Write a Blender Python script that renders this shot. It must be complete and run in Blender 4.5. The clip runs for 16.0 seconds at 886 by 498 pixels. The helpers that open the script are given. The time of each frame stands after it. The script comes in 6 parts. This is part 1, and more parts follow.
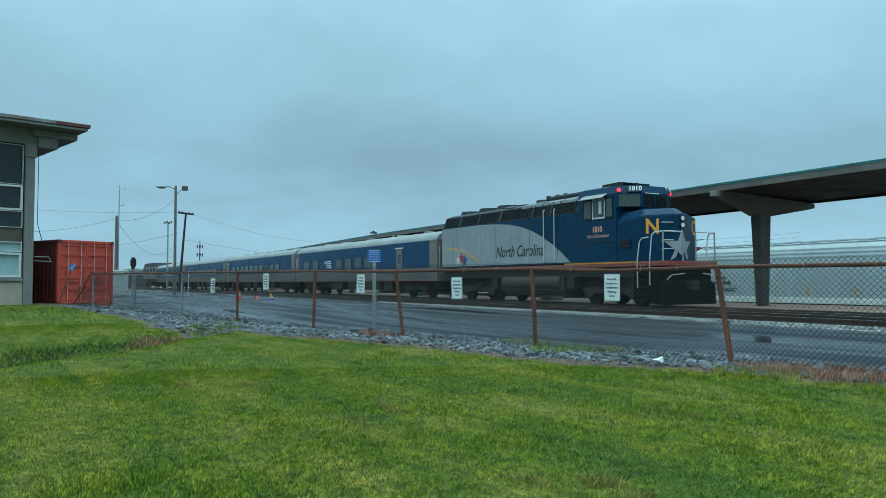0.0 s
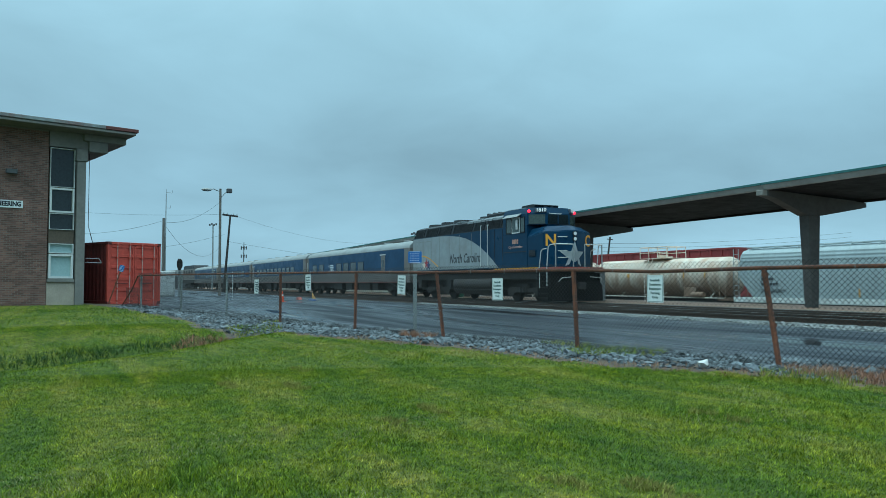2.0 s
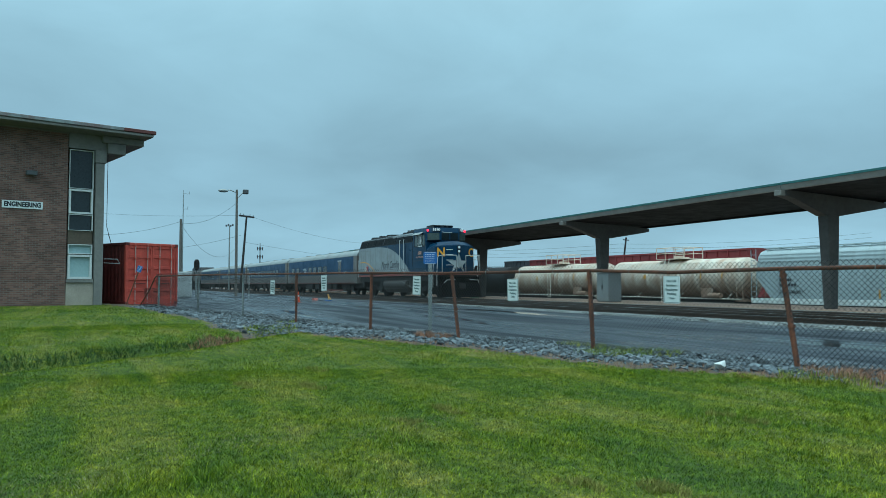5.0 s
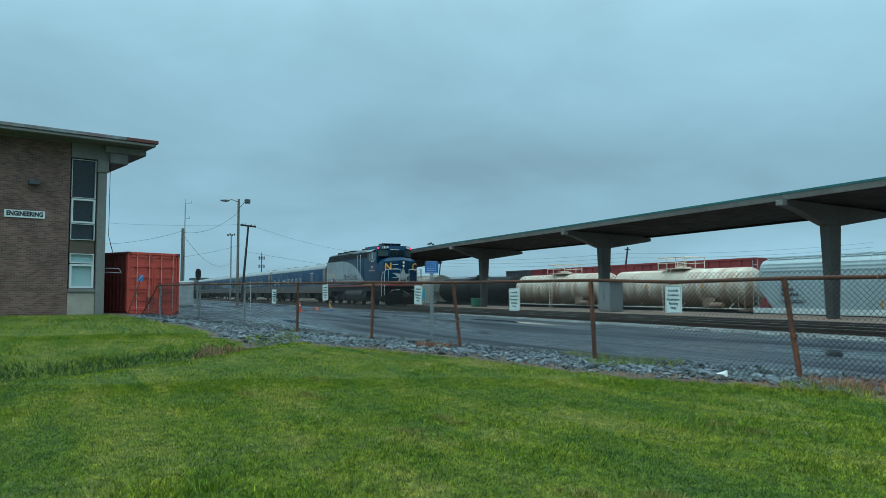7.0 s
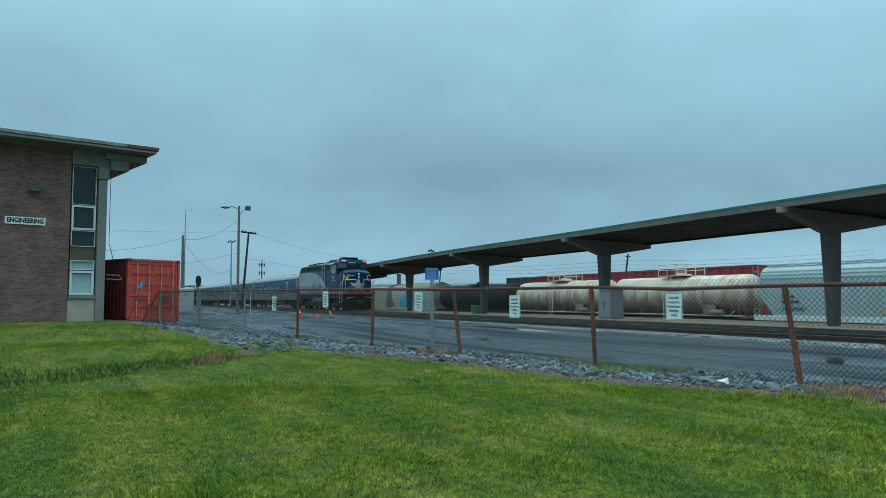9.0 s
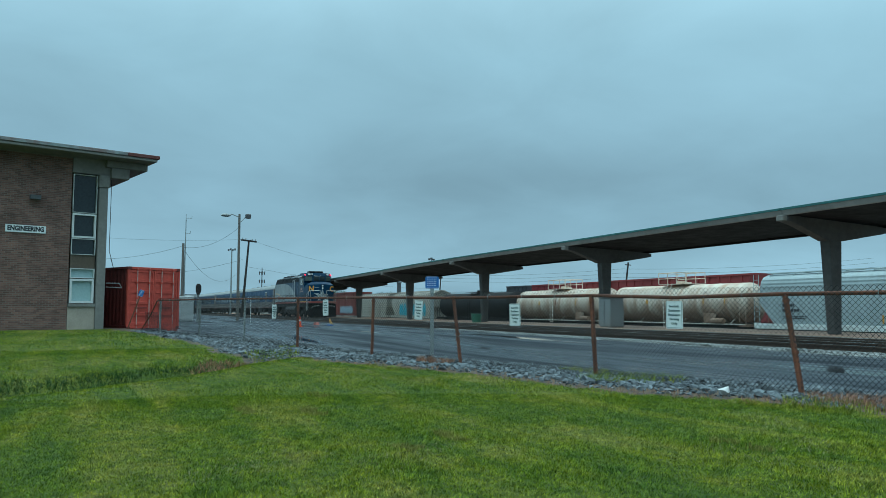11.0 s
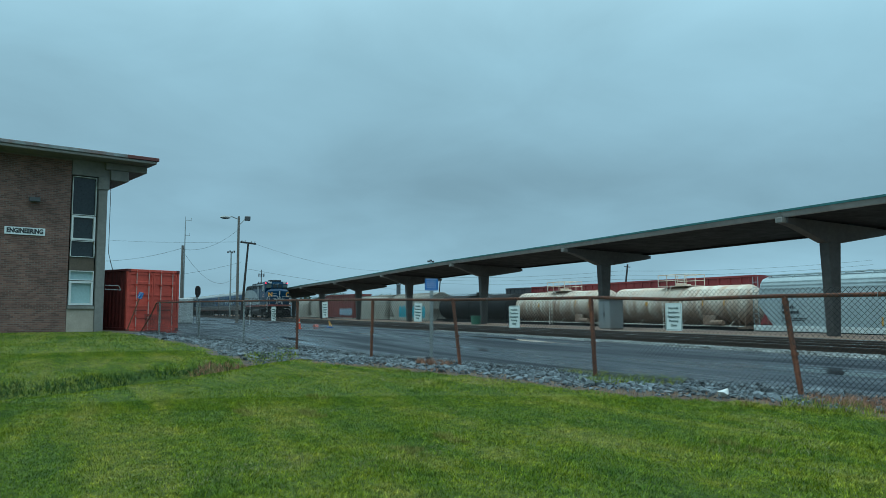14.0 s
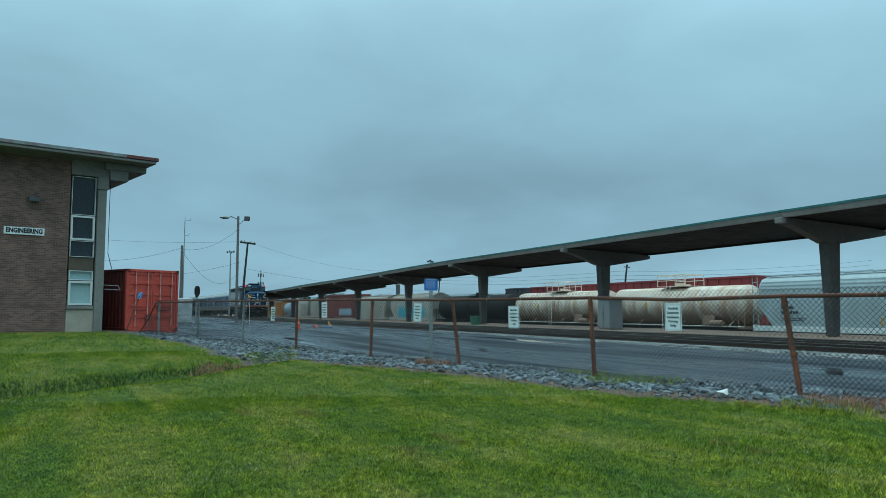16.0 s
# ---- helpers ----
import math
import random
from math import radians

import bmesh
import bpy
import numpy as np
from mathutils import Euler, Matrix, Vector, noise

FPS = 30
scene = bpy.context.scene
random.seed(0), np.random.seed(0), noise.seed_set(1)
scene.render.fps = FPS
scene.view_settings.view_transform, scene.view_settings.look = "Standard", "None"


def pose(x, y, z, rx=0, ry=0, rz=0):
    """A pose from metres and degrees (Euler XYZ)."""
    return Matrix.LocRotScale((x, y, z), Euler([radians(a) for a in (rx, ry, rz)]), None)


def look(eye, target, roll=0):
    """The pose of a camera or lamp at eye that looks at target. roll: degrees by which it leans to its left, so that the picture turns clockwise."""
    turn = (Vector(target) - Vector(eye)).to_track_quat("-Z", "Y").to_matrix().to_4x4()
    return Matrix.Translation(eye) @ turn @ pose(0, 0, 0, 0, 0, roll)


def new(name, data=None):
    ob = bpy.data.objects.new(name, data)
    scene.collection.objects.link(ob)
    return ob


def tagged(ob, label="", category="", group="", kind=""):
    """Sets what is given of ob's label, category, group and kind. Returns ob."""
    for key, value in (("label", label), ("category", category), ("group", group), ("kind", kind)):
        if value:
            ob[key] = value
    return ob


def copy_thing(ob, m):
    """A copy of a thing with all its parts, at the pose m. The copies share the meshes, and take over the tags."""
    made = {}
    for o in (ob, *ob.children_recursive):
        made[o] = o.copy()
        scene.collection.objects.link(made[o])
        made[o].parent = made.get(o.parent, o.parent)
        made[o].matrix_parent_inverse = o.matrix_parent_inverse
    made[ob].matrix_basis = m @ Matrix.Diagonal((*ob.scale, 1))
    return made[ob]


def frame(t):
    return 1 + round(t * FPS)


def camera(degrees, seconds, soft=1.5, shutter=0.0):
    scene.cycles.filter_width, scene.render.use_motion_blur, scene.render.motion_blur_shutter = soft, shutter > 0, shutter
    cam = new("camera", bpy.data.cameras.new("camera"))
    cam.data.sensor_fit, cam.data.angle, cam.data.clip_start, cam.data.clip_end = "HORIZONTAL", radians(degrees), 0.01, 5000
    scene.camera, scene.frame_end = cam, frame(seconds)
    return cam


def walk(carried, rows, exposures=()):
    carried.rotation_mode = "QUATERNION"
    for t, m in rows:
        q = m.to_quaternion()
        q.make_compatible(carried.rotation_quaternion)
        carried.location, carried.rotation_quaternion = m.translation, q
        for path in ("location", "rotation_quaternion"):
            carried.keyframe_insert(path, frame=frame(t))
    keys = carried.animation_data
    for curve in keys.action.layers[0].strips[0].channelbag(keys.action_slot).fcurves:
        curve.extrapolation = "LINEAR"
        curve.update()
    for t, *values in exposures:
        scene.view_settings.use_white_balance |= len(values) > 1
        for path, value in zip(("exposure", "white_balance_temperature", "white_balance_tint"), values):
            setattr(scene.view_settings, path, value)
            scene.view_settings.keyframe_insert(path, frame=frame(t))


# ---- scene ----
# ---------------------------------------------------------------- camera
EYE = 1.0
cam = camera(61.26, 16.0, soft=.75)
HEADING = [(0, -60.58, 2.52, -.14), (.5, -61.67, 2.54, -.15), (1, -62.63, 2.60, -.11), (1.5, -63.16, 2.61, -.10), (2, -63.68, 2.61, -.11), (2.5, -63.99, 2.62, -.09),
           (3, -64.54, 2.61, -.05), (3.5, -64.83, 2.64, -.06), (4, -64.84, 2.64, -.07), (6.5, -64.94, 3.00, -.03), (7, -64.96, 3.39, -.03), (7.5, -64.97, 3.59, 0),
           (8, -64.99, 3.60, -.02), (8.5, -64.99, 3.72, 0), (9, -64.98, 3.92, 0), (11.5, -65, 4.61, .02), (12, -64.99, 4.64, 0), (12.5, -64.96, 4.71, 0),
           (13, -64.96, 4.71, 0), (13.5, -64.96, 4.71, 0), (14, -64.95, 4.71, 0), (14.5, -64.95, 4.71, 0), (15, -64.94, 4.71, 0), (15.5, -64.92, 4.71, .01), (16, -64.91, 4.72, .03)]


def aim(heading, pitch, roll):
    h, p = radians(heading), radians(pitch)
    eye = Vector((0, 0, EYE))
    return look(eye, eye + Vector((math.sin(h) * math.cos(p), math.cos(h) * math.cos(p), math.sin(p))), roll)


walk(cam, [(t, aim(h, p, r)) for t, h, p, r in HEADING], [(0, .11), (3, .10), (6.5, .0), (9, -.06), (12, -.11), (16, -.12)])

# ---------------------------------------------------------------- light: overcast sky, weak wide sun
world = bpy.data.worlds.new("overcast_sky")
scene.world = world
world.use_nodes = True


class Nodes:
    """Short way to write a node tree."""

    def __init__(self, tree):
        self.tree = tree

    def add(self, kind, links=None, **props):
        n = self.tree.nodes.new(kind)
        for k, v in props.items():
            if k == "ramp":
                cr = n.color_ramp
                while len(cr.elements) < len(v):
                    cr.elements.new(.5)
                for e, (p, c) in zip(cr.elements, v):
                    e.position, e.color = p, (*c, 1) if len(c) == 3 else c
            elif k == "operation":
                n.operation = v
            elif k == "sky_type":
                n.sky_type = v
            elif k == "blend_type":
                n.blend_type = v
            elif k == "data_type":
                n.data_type = v
        for k, v in (links or {}).items():
            s = n.inputs[k]
            if isinstance(v, bpy.types.NodeSocket):
                self.tree.links.new(v, s)
            else:
                s.default_value = v
        return n


W = Nodes(world.node_tree)
coord = W.add("ShaderNodeTexCoord")
sep = W.add("ShaderNodeSeparateXYZ", {0: coord.outputs["Generated"]})
up = W.add("ShaderNodeMath", {0: sep.outputs[2], 1: 0.0}, operation="MAXIMUM")
lift = W.add("ShaderNodeMath", {0: up.outputs[0], 1: 0.22}, operation="ADD")
px_ = W.add("ShaderNodeMath", {0: sep.outputs[0], 1: lift.outputs[0]}, operation="DIVIDE")
py_ = W.add("ShaderNodeMath", {0: sep.outputs[1], 1: lift.outputs[0]}, operation="DIVIDE")
flat = W.add("ShaderNodeCombineXYZ", {0: px_.outputs[0], 1: py_.outputs[0], 2: 3.7})
big = W.add("ShaderNodeTexNoise", {"Vector": flat.outputs[0], "Scale": .62, "Detail": 3.0, "Roughness": .45})
fine = W.add("ShaderNodeTexNoise", {"Vector": flat.outputs[0], "Scale": 1.9, "Detail": 6.0, "Roughness": .55, "Distortion": .4})
mixn = W.add("ShaderNodeMath", {0: fine.outputs[0], 1: .42}, operation="MULTIPLY")
cloud = W.add("ShaderNodeMath", {0: big.outputs[0], 1: mixn.outputs[0]}, operation="ADD")
tone = W.add("ShaderNodeMapRange", {0: cloud.outputs[0], 1: .50, 2: .92, 3: .90, 4: 1.30})
grad = W.add("ShaderNodeValToRGB", {0: sep.outputs[2]},
             ramp=[(0.0, (.225, .42, .53)), (.07, (.225, .42, .53)), (.17, (.205, .375, .468)), (.32, (.275, .50, .61)), (.6, (.50, .83, .97)), (1.0, (.74, .98, 1.0))])
gain = W.add("ShaderNodeMapRange", {0: sep.outputs[2], 1: .35, 2: 1.0, 3: 1.0, 4: 1.7})
lit = W.add("ShaderNodeMath", {0: tone.outputs[0], 1: gain.outputs[0]}, operation="MULTIPLY")
sky = W.add("ShaderNodeTexSky", sky_type="NISHITA")
sky.sun_disc, sky.sun_elevation, sky.sun_rotation = False, radians(50), radians(150)
back = world.node_tree.nodes["Background"]
mul = W.add("ShaderNodeVectorMath", {0: grad.outputs[0]}, operation="SCALE")
world.node_tree.links.new(lit.outputs[0], mul.inputs["Scale"])
skys = W.add("ShaderNodeVectorMath", {0: sky.outputs[0], "Scale": .006}, operation="SCALE")
both = W.add("ShaderNodeVectorMath", {0: mul.outputs[0], 1: skys.outputs[0]}, operation="ADD")
world.node_tree.links.new(both.outputs[0], back.inputs[0])
back.inputs[1].default_value = 1.05

sun_data = bpy.data.lights.new("sun", "SUN")
sun_data.energy, sun_data.angle, sun_data.color = .8, radians(40), (.64, .95, 1.0)
sun = new("sun", sun_data)
sun.matrix_world = look((0, 0, 60), (-14, 16, 0))


# ---------------------------------------------------------------- materials
def M(name, col, rough=.6, metal=0.0, var=.18, scale=14.0, bump=.05, dirt=None, dscale=1.2, damt=.5, coat=0.0, stretch=(1, 1, 1), isl=0.0, spec=.5, belly=None):
    m = bpy.data.materials.new(name)
    m.use_nodes = True
    N = Nodes(m.node_tree)
    bsdf = m.node_tree.nodes["Principled BSDF"]
    co = N.add("ShaderNodeTexCoord")
    mp = N.add("ShaderNodeMapping", {"Vector": co.outputs["Object"], "Scale": stretch})
    n1 = N.add("ShaderNodeTexNoise", {"Vector": mp.outputs[0], "Scale": scale, "Detail": 5.0, "Roughness": .6})
    lo, hi = [max(0, c * (1 - var)) for c in col], [min(1, c * (1 + var)) for c in col]
    r1 = N.add("ShaderNodeValToRGB", {0: n1.outputs[0]}, ramp=[(.3, lo), (.7, hi)])
    out = r1.outputs[0]
    n2 = N.add("ShaderNodeTexNoise", {"Vector": mp.outputs[0], "Scale": dscale, "Detail": 6.0, "Roughness": .65})
    if dirt:
        r2 = N.add("ShaderNodeValToRGB", {0: n2.outputs[0]}, ramp=[(.42, (0, 0, 0)), (.72, (damt, damt, damt))])
        mx = N.add("ShaderNodeMix", {0: r2.outputs[0], 6: out, 7: (*dirt, 1)}, data_type="RGBA")
        out = mx.outputs[2]
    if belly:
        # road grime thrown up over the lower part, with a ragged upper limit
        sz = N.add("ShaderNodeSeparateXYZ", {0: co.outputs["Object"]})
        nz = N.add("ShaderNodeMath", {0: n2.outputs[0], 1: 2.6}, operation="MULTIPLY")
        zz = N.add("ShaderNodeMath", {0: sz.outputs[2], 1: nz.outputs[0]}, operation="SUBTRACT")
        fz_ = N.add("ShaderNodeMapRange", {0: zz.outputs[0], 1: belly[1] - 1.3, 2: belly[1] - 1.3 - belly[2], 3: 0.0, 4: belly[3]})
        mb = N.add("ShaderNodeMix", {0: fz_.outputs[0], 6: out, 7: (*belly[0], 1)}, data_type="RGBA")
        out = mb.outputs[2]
    if isl:
        info = N.add("ShaderNodeNewGeometry")
        ob = N.add("ShaderNodeObjectInfo")
        sm = N.add("ShaderNodeMath", {0: info.outputs["Random Per Island"], 1: ob.outputs["Random"]}, operation="ADD")
        fr = N.add("ShaderNodeMath", {0: sm.outputs[0]}, operation="FRACT")
        v = N.add("ShaderNodeMapRange", {0: fr.outputs[0], 3: 1 - isl, 4: 1 + isl})
        hs = N.add("ShaderNodeHueSaturation", {"Value": v.outputs[0], "Color": out})
        out = hs.outputs[0]
    m.node_tree.links.new(out, bsdf.inputs["Base Color"])
    rr = N.add("ShaderNodeMapRange", {0: n2.outputs[0], 1: .3, 2: .7, 3: max(.03, rough - .12), 4: min(1, rough + .12)})
    m.node_tree.links.new(rr.outputs[0], bsdf.inputs["Roughness"])
    bsdf.inputs["Metallic"].default_value = metal
    bsdf.inputs["Specular IOR Level"].default_value = spec
    bsdf.inputs["Coat Weight"].default_value = coat
    if bump:
        b = N.add("ShaderNodeBump", {"Height": n1.outputs[0], "Strength": min(1, bump * 4), "Distance": .01})
        m.node_tree.links.new(b.outputs[0], bsdf.inputs["Normal"])
    return m


def glow(name, col, strength):
    m = bpy.data.materials.new(name)
    m.use_nodes = True
    b = m.node_tree.nodes["Principled BSDF"]
    b.inputs["Base Color"].default_value = (*col, 1)
    b.inputs["Emission Color"].default_value = (*col, 1)
    b.inputs["Emission Strength"].default_value = strength
    return m


BLUE = M("loco blue enamel", (.0025, .036, .080), .36, var=.15, scale=2, bump=.01, dirt=(.010, .042, .072), dscale=.7, damt=.4, spec=.14)
GREY = M("loco silver-grey paint", (.285, .325, .34), .55, spec=.14, var=.09, scale=2, bump=.01, dirt=(.22, .21, .2), dscale=.6, damt=.5)
HATCH = M("weathered hatch paint", (.15, .18, .195), .5, var=.25, scale=3, dirt=(.05, .055, .06), dscale=1.2, damt=.8, stretch=(3, 1, 1))
PILOT = M("dull black pilot paint", (.006, .006, .007), .85, var=.3, spec=.1, dirt=(.018, .015, .013))
RED = M("sill red paint", (.30, .045, .036), .5, var=.2, dirt=(.27, .17, .13), dscale=.6, damt=.85)
GOLD = M("gold lettering", (.75, .33, .03), .5, var=.06, bump=0)
INK = M("dark lettering", (.015, .018, .025), .5, var=.1, bump=0)
WHITE = M("white lettering", (.78, .79, .78), .5, var=.05, bump=0)
STAR = M("white star decal", (.62, .68, .70), .45, var=.06, bump=0)
BLACK = M("sooty black underframe", (.016, .016, .017), .8, var=.4, scale=9, bump=.1, dirt=(.045, .036, .030), damt=.7)
ROOF_BLACK = M("black roof hatch paint", (.011, .016, .021), .55, var=.25, dirt=(.030, .034, .038), damt=.6, spec=.3)
GRILLE = M("black radiator grille", (.005, .006, .008), .7, var=.3, scale=60)
STEEL = M("pale handrail paint", (.55, .57, .56), .45, var=.1)
GLASS = M("dark window glass", (.012, .02, .023), .05, var=.3, bump=0)
CAB_GLASS = M("cab window glass", (.05, .075, .07), .08, var=.3, bump=0)
COACH_BLUE = M("coach blue paint", (.007, .052, .122), .42, var=.12, scale=3, bump=.01, dirt=(.03, .055, .08), dscale=.8, damt=.5, spec=.12)
COACH_GREY = M("coach fluted grey", (.185, .170, .160), .55, spec=.25, var=.12, dirt=(.15, .115, .10), dscale=.9, damt=.6)
COACH_ROOF = M("coach silver roof", (.265, .295, .30), .6, spec=.2, var=.1, dirt=(.2, .2, .19), dscale=.5, damt=.6)
RUST = M("rusty fence pipe", (.20, .062, .03), .75, var=.4, scale=30, bump=.1, dirt=(.09, .05, .04), dscale=6, damt=.8)
GALV = M("galvanised steel", (.30, .33, .33), .5, metal=.4, var=.2, scale=20, dirt=(.22, .2, .18), dscale=4)
WIRE = M("dark weathered wire", (.020, .020, .020), .7, var=.3, bump=0)
SIGN = M("white aluminium sign", (.72, .76, .76), .4, var=.04, bump=0)
SIGN_INK = M("teal sign lettering", (.012, .075, .085), .5, var=.05, bump=0)
SIGN_BLUE = M("blue sign sheeting", (.010, .13, .40), .4, var=.08, bump=0)
CONC = M("weathered concrete", (.225, .215, .195), .8, var=.15, scale=10, bump=.1, dirt=(.10, .095, .09), dscale=.8, damt=.6)
BEAM = M("grey-brown painted concrete", (.21, .20, .185), .75, var=.12, scale=6, bump=.05, dirt=(.14, .13, .12), dscale=.5, damt=.5)
CAN_STEEL = M("canopy grey-brown paint", (.36, .345, .325), .6, var=.10, scale=3, dirt=(.15, .135, .12), dscale=.5, damt=.5)
CAN_COL = M("grey column paint", (.100, .095, .090), .7, var=.15, scale=5, bump=.04, dirt=(.045, .042, .04), dscale=.6)
RANK = M("rank dark weeds", (.028, .085, .014), .7, var=.4, scale=3, bump=0, isl=.5)
# near-black base: the shade under the canopy roof is put into the colour
CAN_SHADE = M("shade-darkened canopy underside", (.028, .026, .026), .8, var=.25, scale=3, dirt=(.010, .010, .010), damt=.6, spec=.2)
CAN_TEAL = M("green copper roof edge", (.02, .15, .145), .5, var=.2, scale=6, dirt=(.02, .07, .07))
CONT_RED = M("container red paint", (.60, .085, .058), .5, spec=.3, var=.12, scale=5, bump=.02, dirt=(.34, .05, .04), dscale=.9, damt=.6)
# darker red than the doors, for side walls, roof, rails and small fittings
CONT_SIDE = M("container dark red side paint", (.15, .022, .018), .6, var=.15, scale=5, dirt=(.085, .022, .018), dscale=.8, damt=.6)
ROD = M("lock rod galvanised red", (.55, .34, .30), .5, var=.2)
FREIGHT_WHITE = M("hopper pale grey paint", (.37, .44, .455), .55, var=.07, scale=3, dirt=(.27, .31, .32), dscale=.5, damt=.5, stretch=(1.6, 1, .35), spec=.3)
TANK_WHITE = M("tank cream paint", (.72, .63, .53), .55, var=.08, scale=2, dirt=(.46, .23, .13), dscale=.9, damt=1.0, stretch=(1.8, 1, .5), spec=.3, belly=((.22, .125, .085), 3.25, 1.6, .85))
SILL_WHITE = M("white sill paint", (.66, .70, .69), .5, var=.08, dirt=(.42, .41, .38), dscale=1.2, damt=.5)
TANK_RAIL = M("cream handrail paint", (.62, .57, .50), .5, var=.12)
TANK_BLACK = M("tank black paint", (.013, .013, .014), .7, var=.2, dirt=(.035, .028, .026), dscale=.5, spec=.2)
HOP_TAN = M("hopper tan paint", (.42, .395, .345), .65, spec=.25, var=.1, dirt=(.25, .20, .165), dscale=.4, damt=.7, stretch=(1, 1, .4))
BOX_RED = M("boxcar oxide red", (.24, .055, .045), .65, var=.15, dirt=(.09, .03, .03), dscale=.5, damt=.6)
GON_RED = M("gondola red", (.27, .035, .035), .6, var=.15, dirt=(.14, .03, .03), dscale=.5, damt=.6)
TEAL_SPRAY = M("turquoise spray paint", (.02, .36, .46), .5, var=.3, scale=2)
PALE_SPRAY = M("pale blue spray paint", (.30, .42, .52), .5, var=.3, scale=2)
ORANGE = M("faded orange paint", (.38, .15, .04), .6, var=.2)
TIE = M("creosoted timber", (.028, .023, .019), .85, var=.4, scale=12, bump=.1)
RAIL = M("rusty rail side", (.07, .042, .03), .6, metal=.3, var=.3, scale=12)
RAIL_TOP = M("polished rail head", (.42, .43, .43), .25, metal=.9, var=.15)
STONE = M("broken grey stone", (.100, .120, .133), .75, spec=.3, var=.4, scale=7, bump=.1, dirt=(.23, .255, .27), dscale=2.4, damt=.5, isl=.62)
STONE_PALE = M("pale ballast stone", (.24, .25, .245), .8, var=.3, scale=9, bump=.1, isl=.45)
WOOD = M("weathered pole wood", (.15, .135, .12), .85, var=.3, scale=8, stretch=(4, 4, .4), bump=.1)
WOOD_DARK = M("tarred pole wood", (.03, .027, .026), .85, var=.3, scale=8)
LAMP_GREY = M("lamp housing", (.07, .075, .08), .5, var=.15)
CONE = M("orange cone plastic", (.75, .075, .02), .5, var=.1)
YELLOW = M("yellow paint", (.66, .30, .04), .5, var=.15)
BRICK_PAVE = M("red-brown platform paving", (.50, .28, .19), .75, var=.25, scale=6, bump=.05, dirt=(.26, .2, .165), dscale=.8, damt=.6)
SAND = M("tan stucco panel", (.43, .36, .30), .8, var=.08, scale=20, dirt=(.22, .19, .15))
FRAME = M("white window frame paint", (.62, .64, .63), .5, var=.06)
SASH = M("pale blind behind glass", (.33, .47, .48), .35, var=.08, bump=0)
FASCIA = M("flaking roof fascia paint", (.22, .25, .26), .6, var=.25, scale=3, dirt=(.17, .05, .04), dscale=1.1, damt=.9)
FASCIA_RED = M("oxide red fascia end", (.13, .035, .03), .6, var=.2)
SOIL = M("reddish soil and dead straw", (.060, .046, .034), .95, var=.5, scale=9, bump=.3, dirt=(.28, .18, .11), dscale=6)
STRAW = M("dead straw stalks", (.34, .165, .105), .8, var=.3, scale=2, bump=0, isl=.5)
CAB_GREY = M("dull grey cabinet paint", (.27, .30, .305), .55, var=.12, dirt=(.17, .17, .165), dscale=1.5, damt=.6)
SIL_WHITE = M("pale cabinet paint", (.50, .53, .53), .5, var=.1, dirt=(.3, .28, .26), dscale=2)
LEAF = M("dark tree leaves", (.030, .050, .022), .8, var=.4, scale=.6, bump=0, isl=.4)
BARK = M("tree bark", (.06, .05, .04), .9, var=.3)
RED_LAMP = glow("red marker lamp", (1.0, .02, .05), 2.5)
HEADLAMP = M("headlamp glass", (.7, .75, .75), .1, var=.05, bump=0)
FAR_GREY = M("distant pale cladding", (.34, .38, .40), .7, var=.1, scale=1)


def brick_material():
    m = bpy.data.materials.new("dark brown brickwork")
    m.use_nodes = True
    N = Nodes(m.node_tree)
    bsdf = m.node_tree.nodes["Principled BSDF"]
    co = N.add("ShaderNodeTexCoord")
    s = N.add("ShaderNodeSeparateXYZ", {0: co.outputs["Object"]})
    v = N.add("ShaderNodeCombineXYZ", {0: s.outputs[1], 1: s.outputs[2], 2: 0.0})
    br = N.add("ShaderNodeTexBrick", {"Vector": v.outputs[0], "Color1": (.120, .060, .048, 1), "Color2": (.240, .118, .092, 1), "Mortar": (.185, .152, .135, 1), "Scale": 1.0,
                                      "Mortar Size": .007, "Bias": -.1, "Brick Width": .205, "Row Height": .068})
    n = N.add("ShaderNodeTexNoise", {"Vector": co.outputs["Object"], "Scale": 1.1, "Detail": 5.0})
    r = N.add("ShaderNodeMapRange", {0: n.outputs[0], 1: .3, 2: .7, 3: .75, 4: 1.25})
    h = N.add("ShaderNodeHueSaturation", {"Value": r.outputs[0], "Color": br.outputs[0]})
    m.node_tree.links.new(h.outputs[0], bsdf.inputs["Base Color"])
    bsdf.inputs["Roughness"].default_value = .85
    b = N.add("ShaderNodeBump", {"Height": br.outputs[1], "Strength": .6, "Distance": .008})
    b.invert = True
    m.node_tree.links.new(b.outputs[0], bsdf.inputs["Normal"])
    return m


BRICK = brick_material()


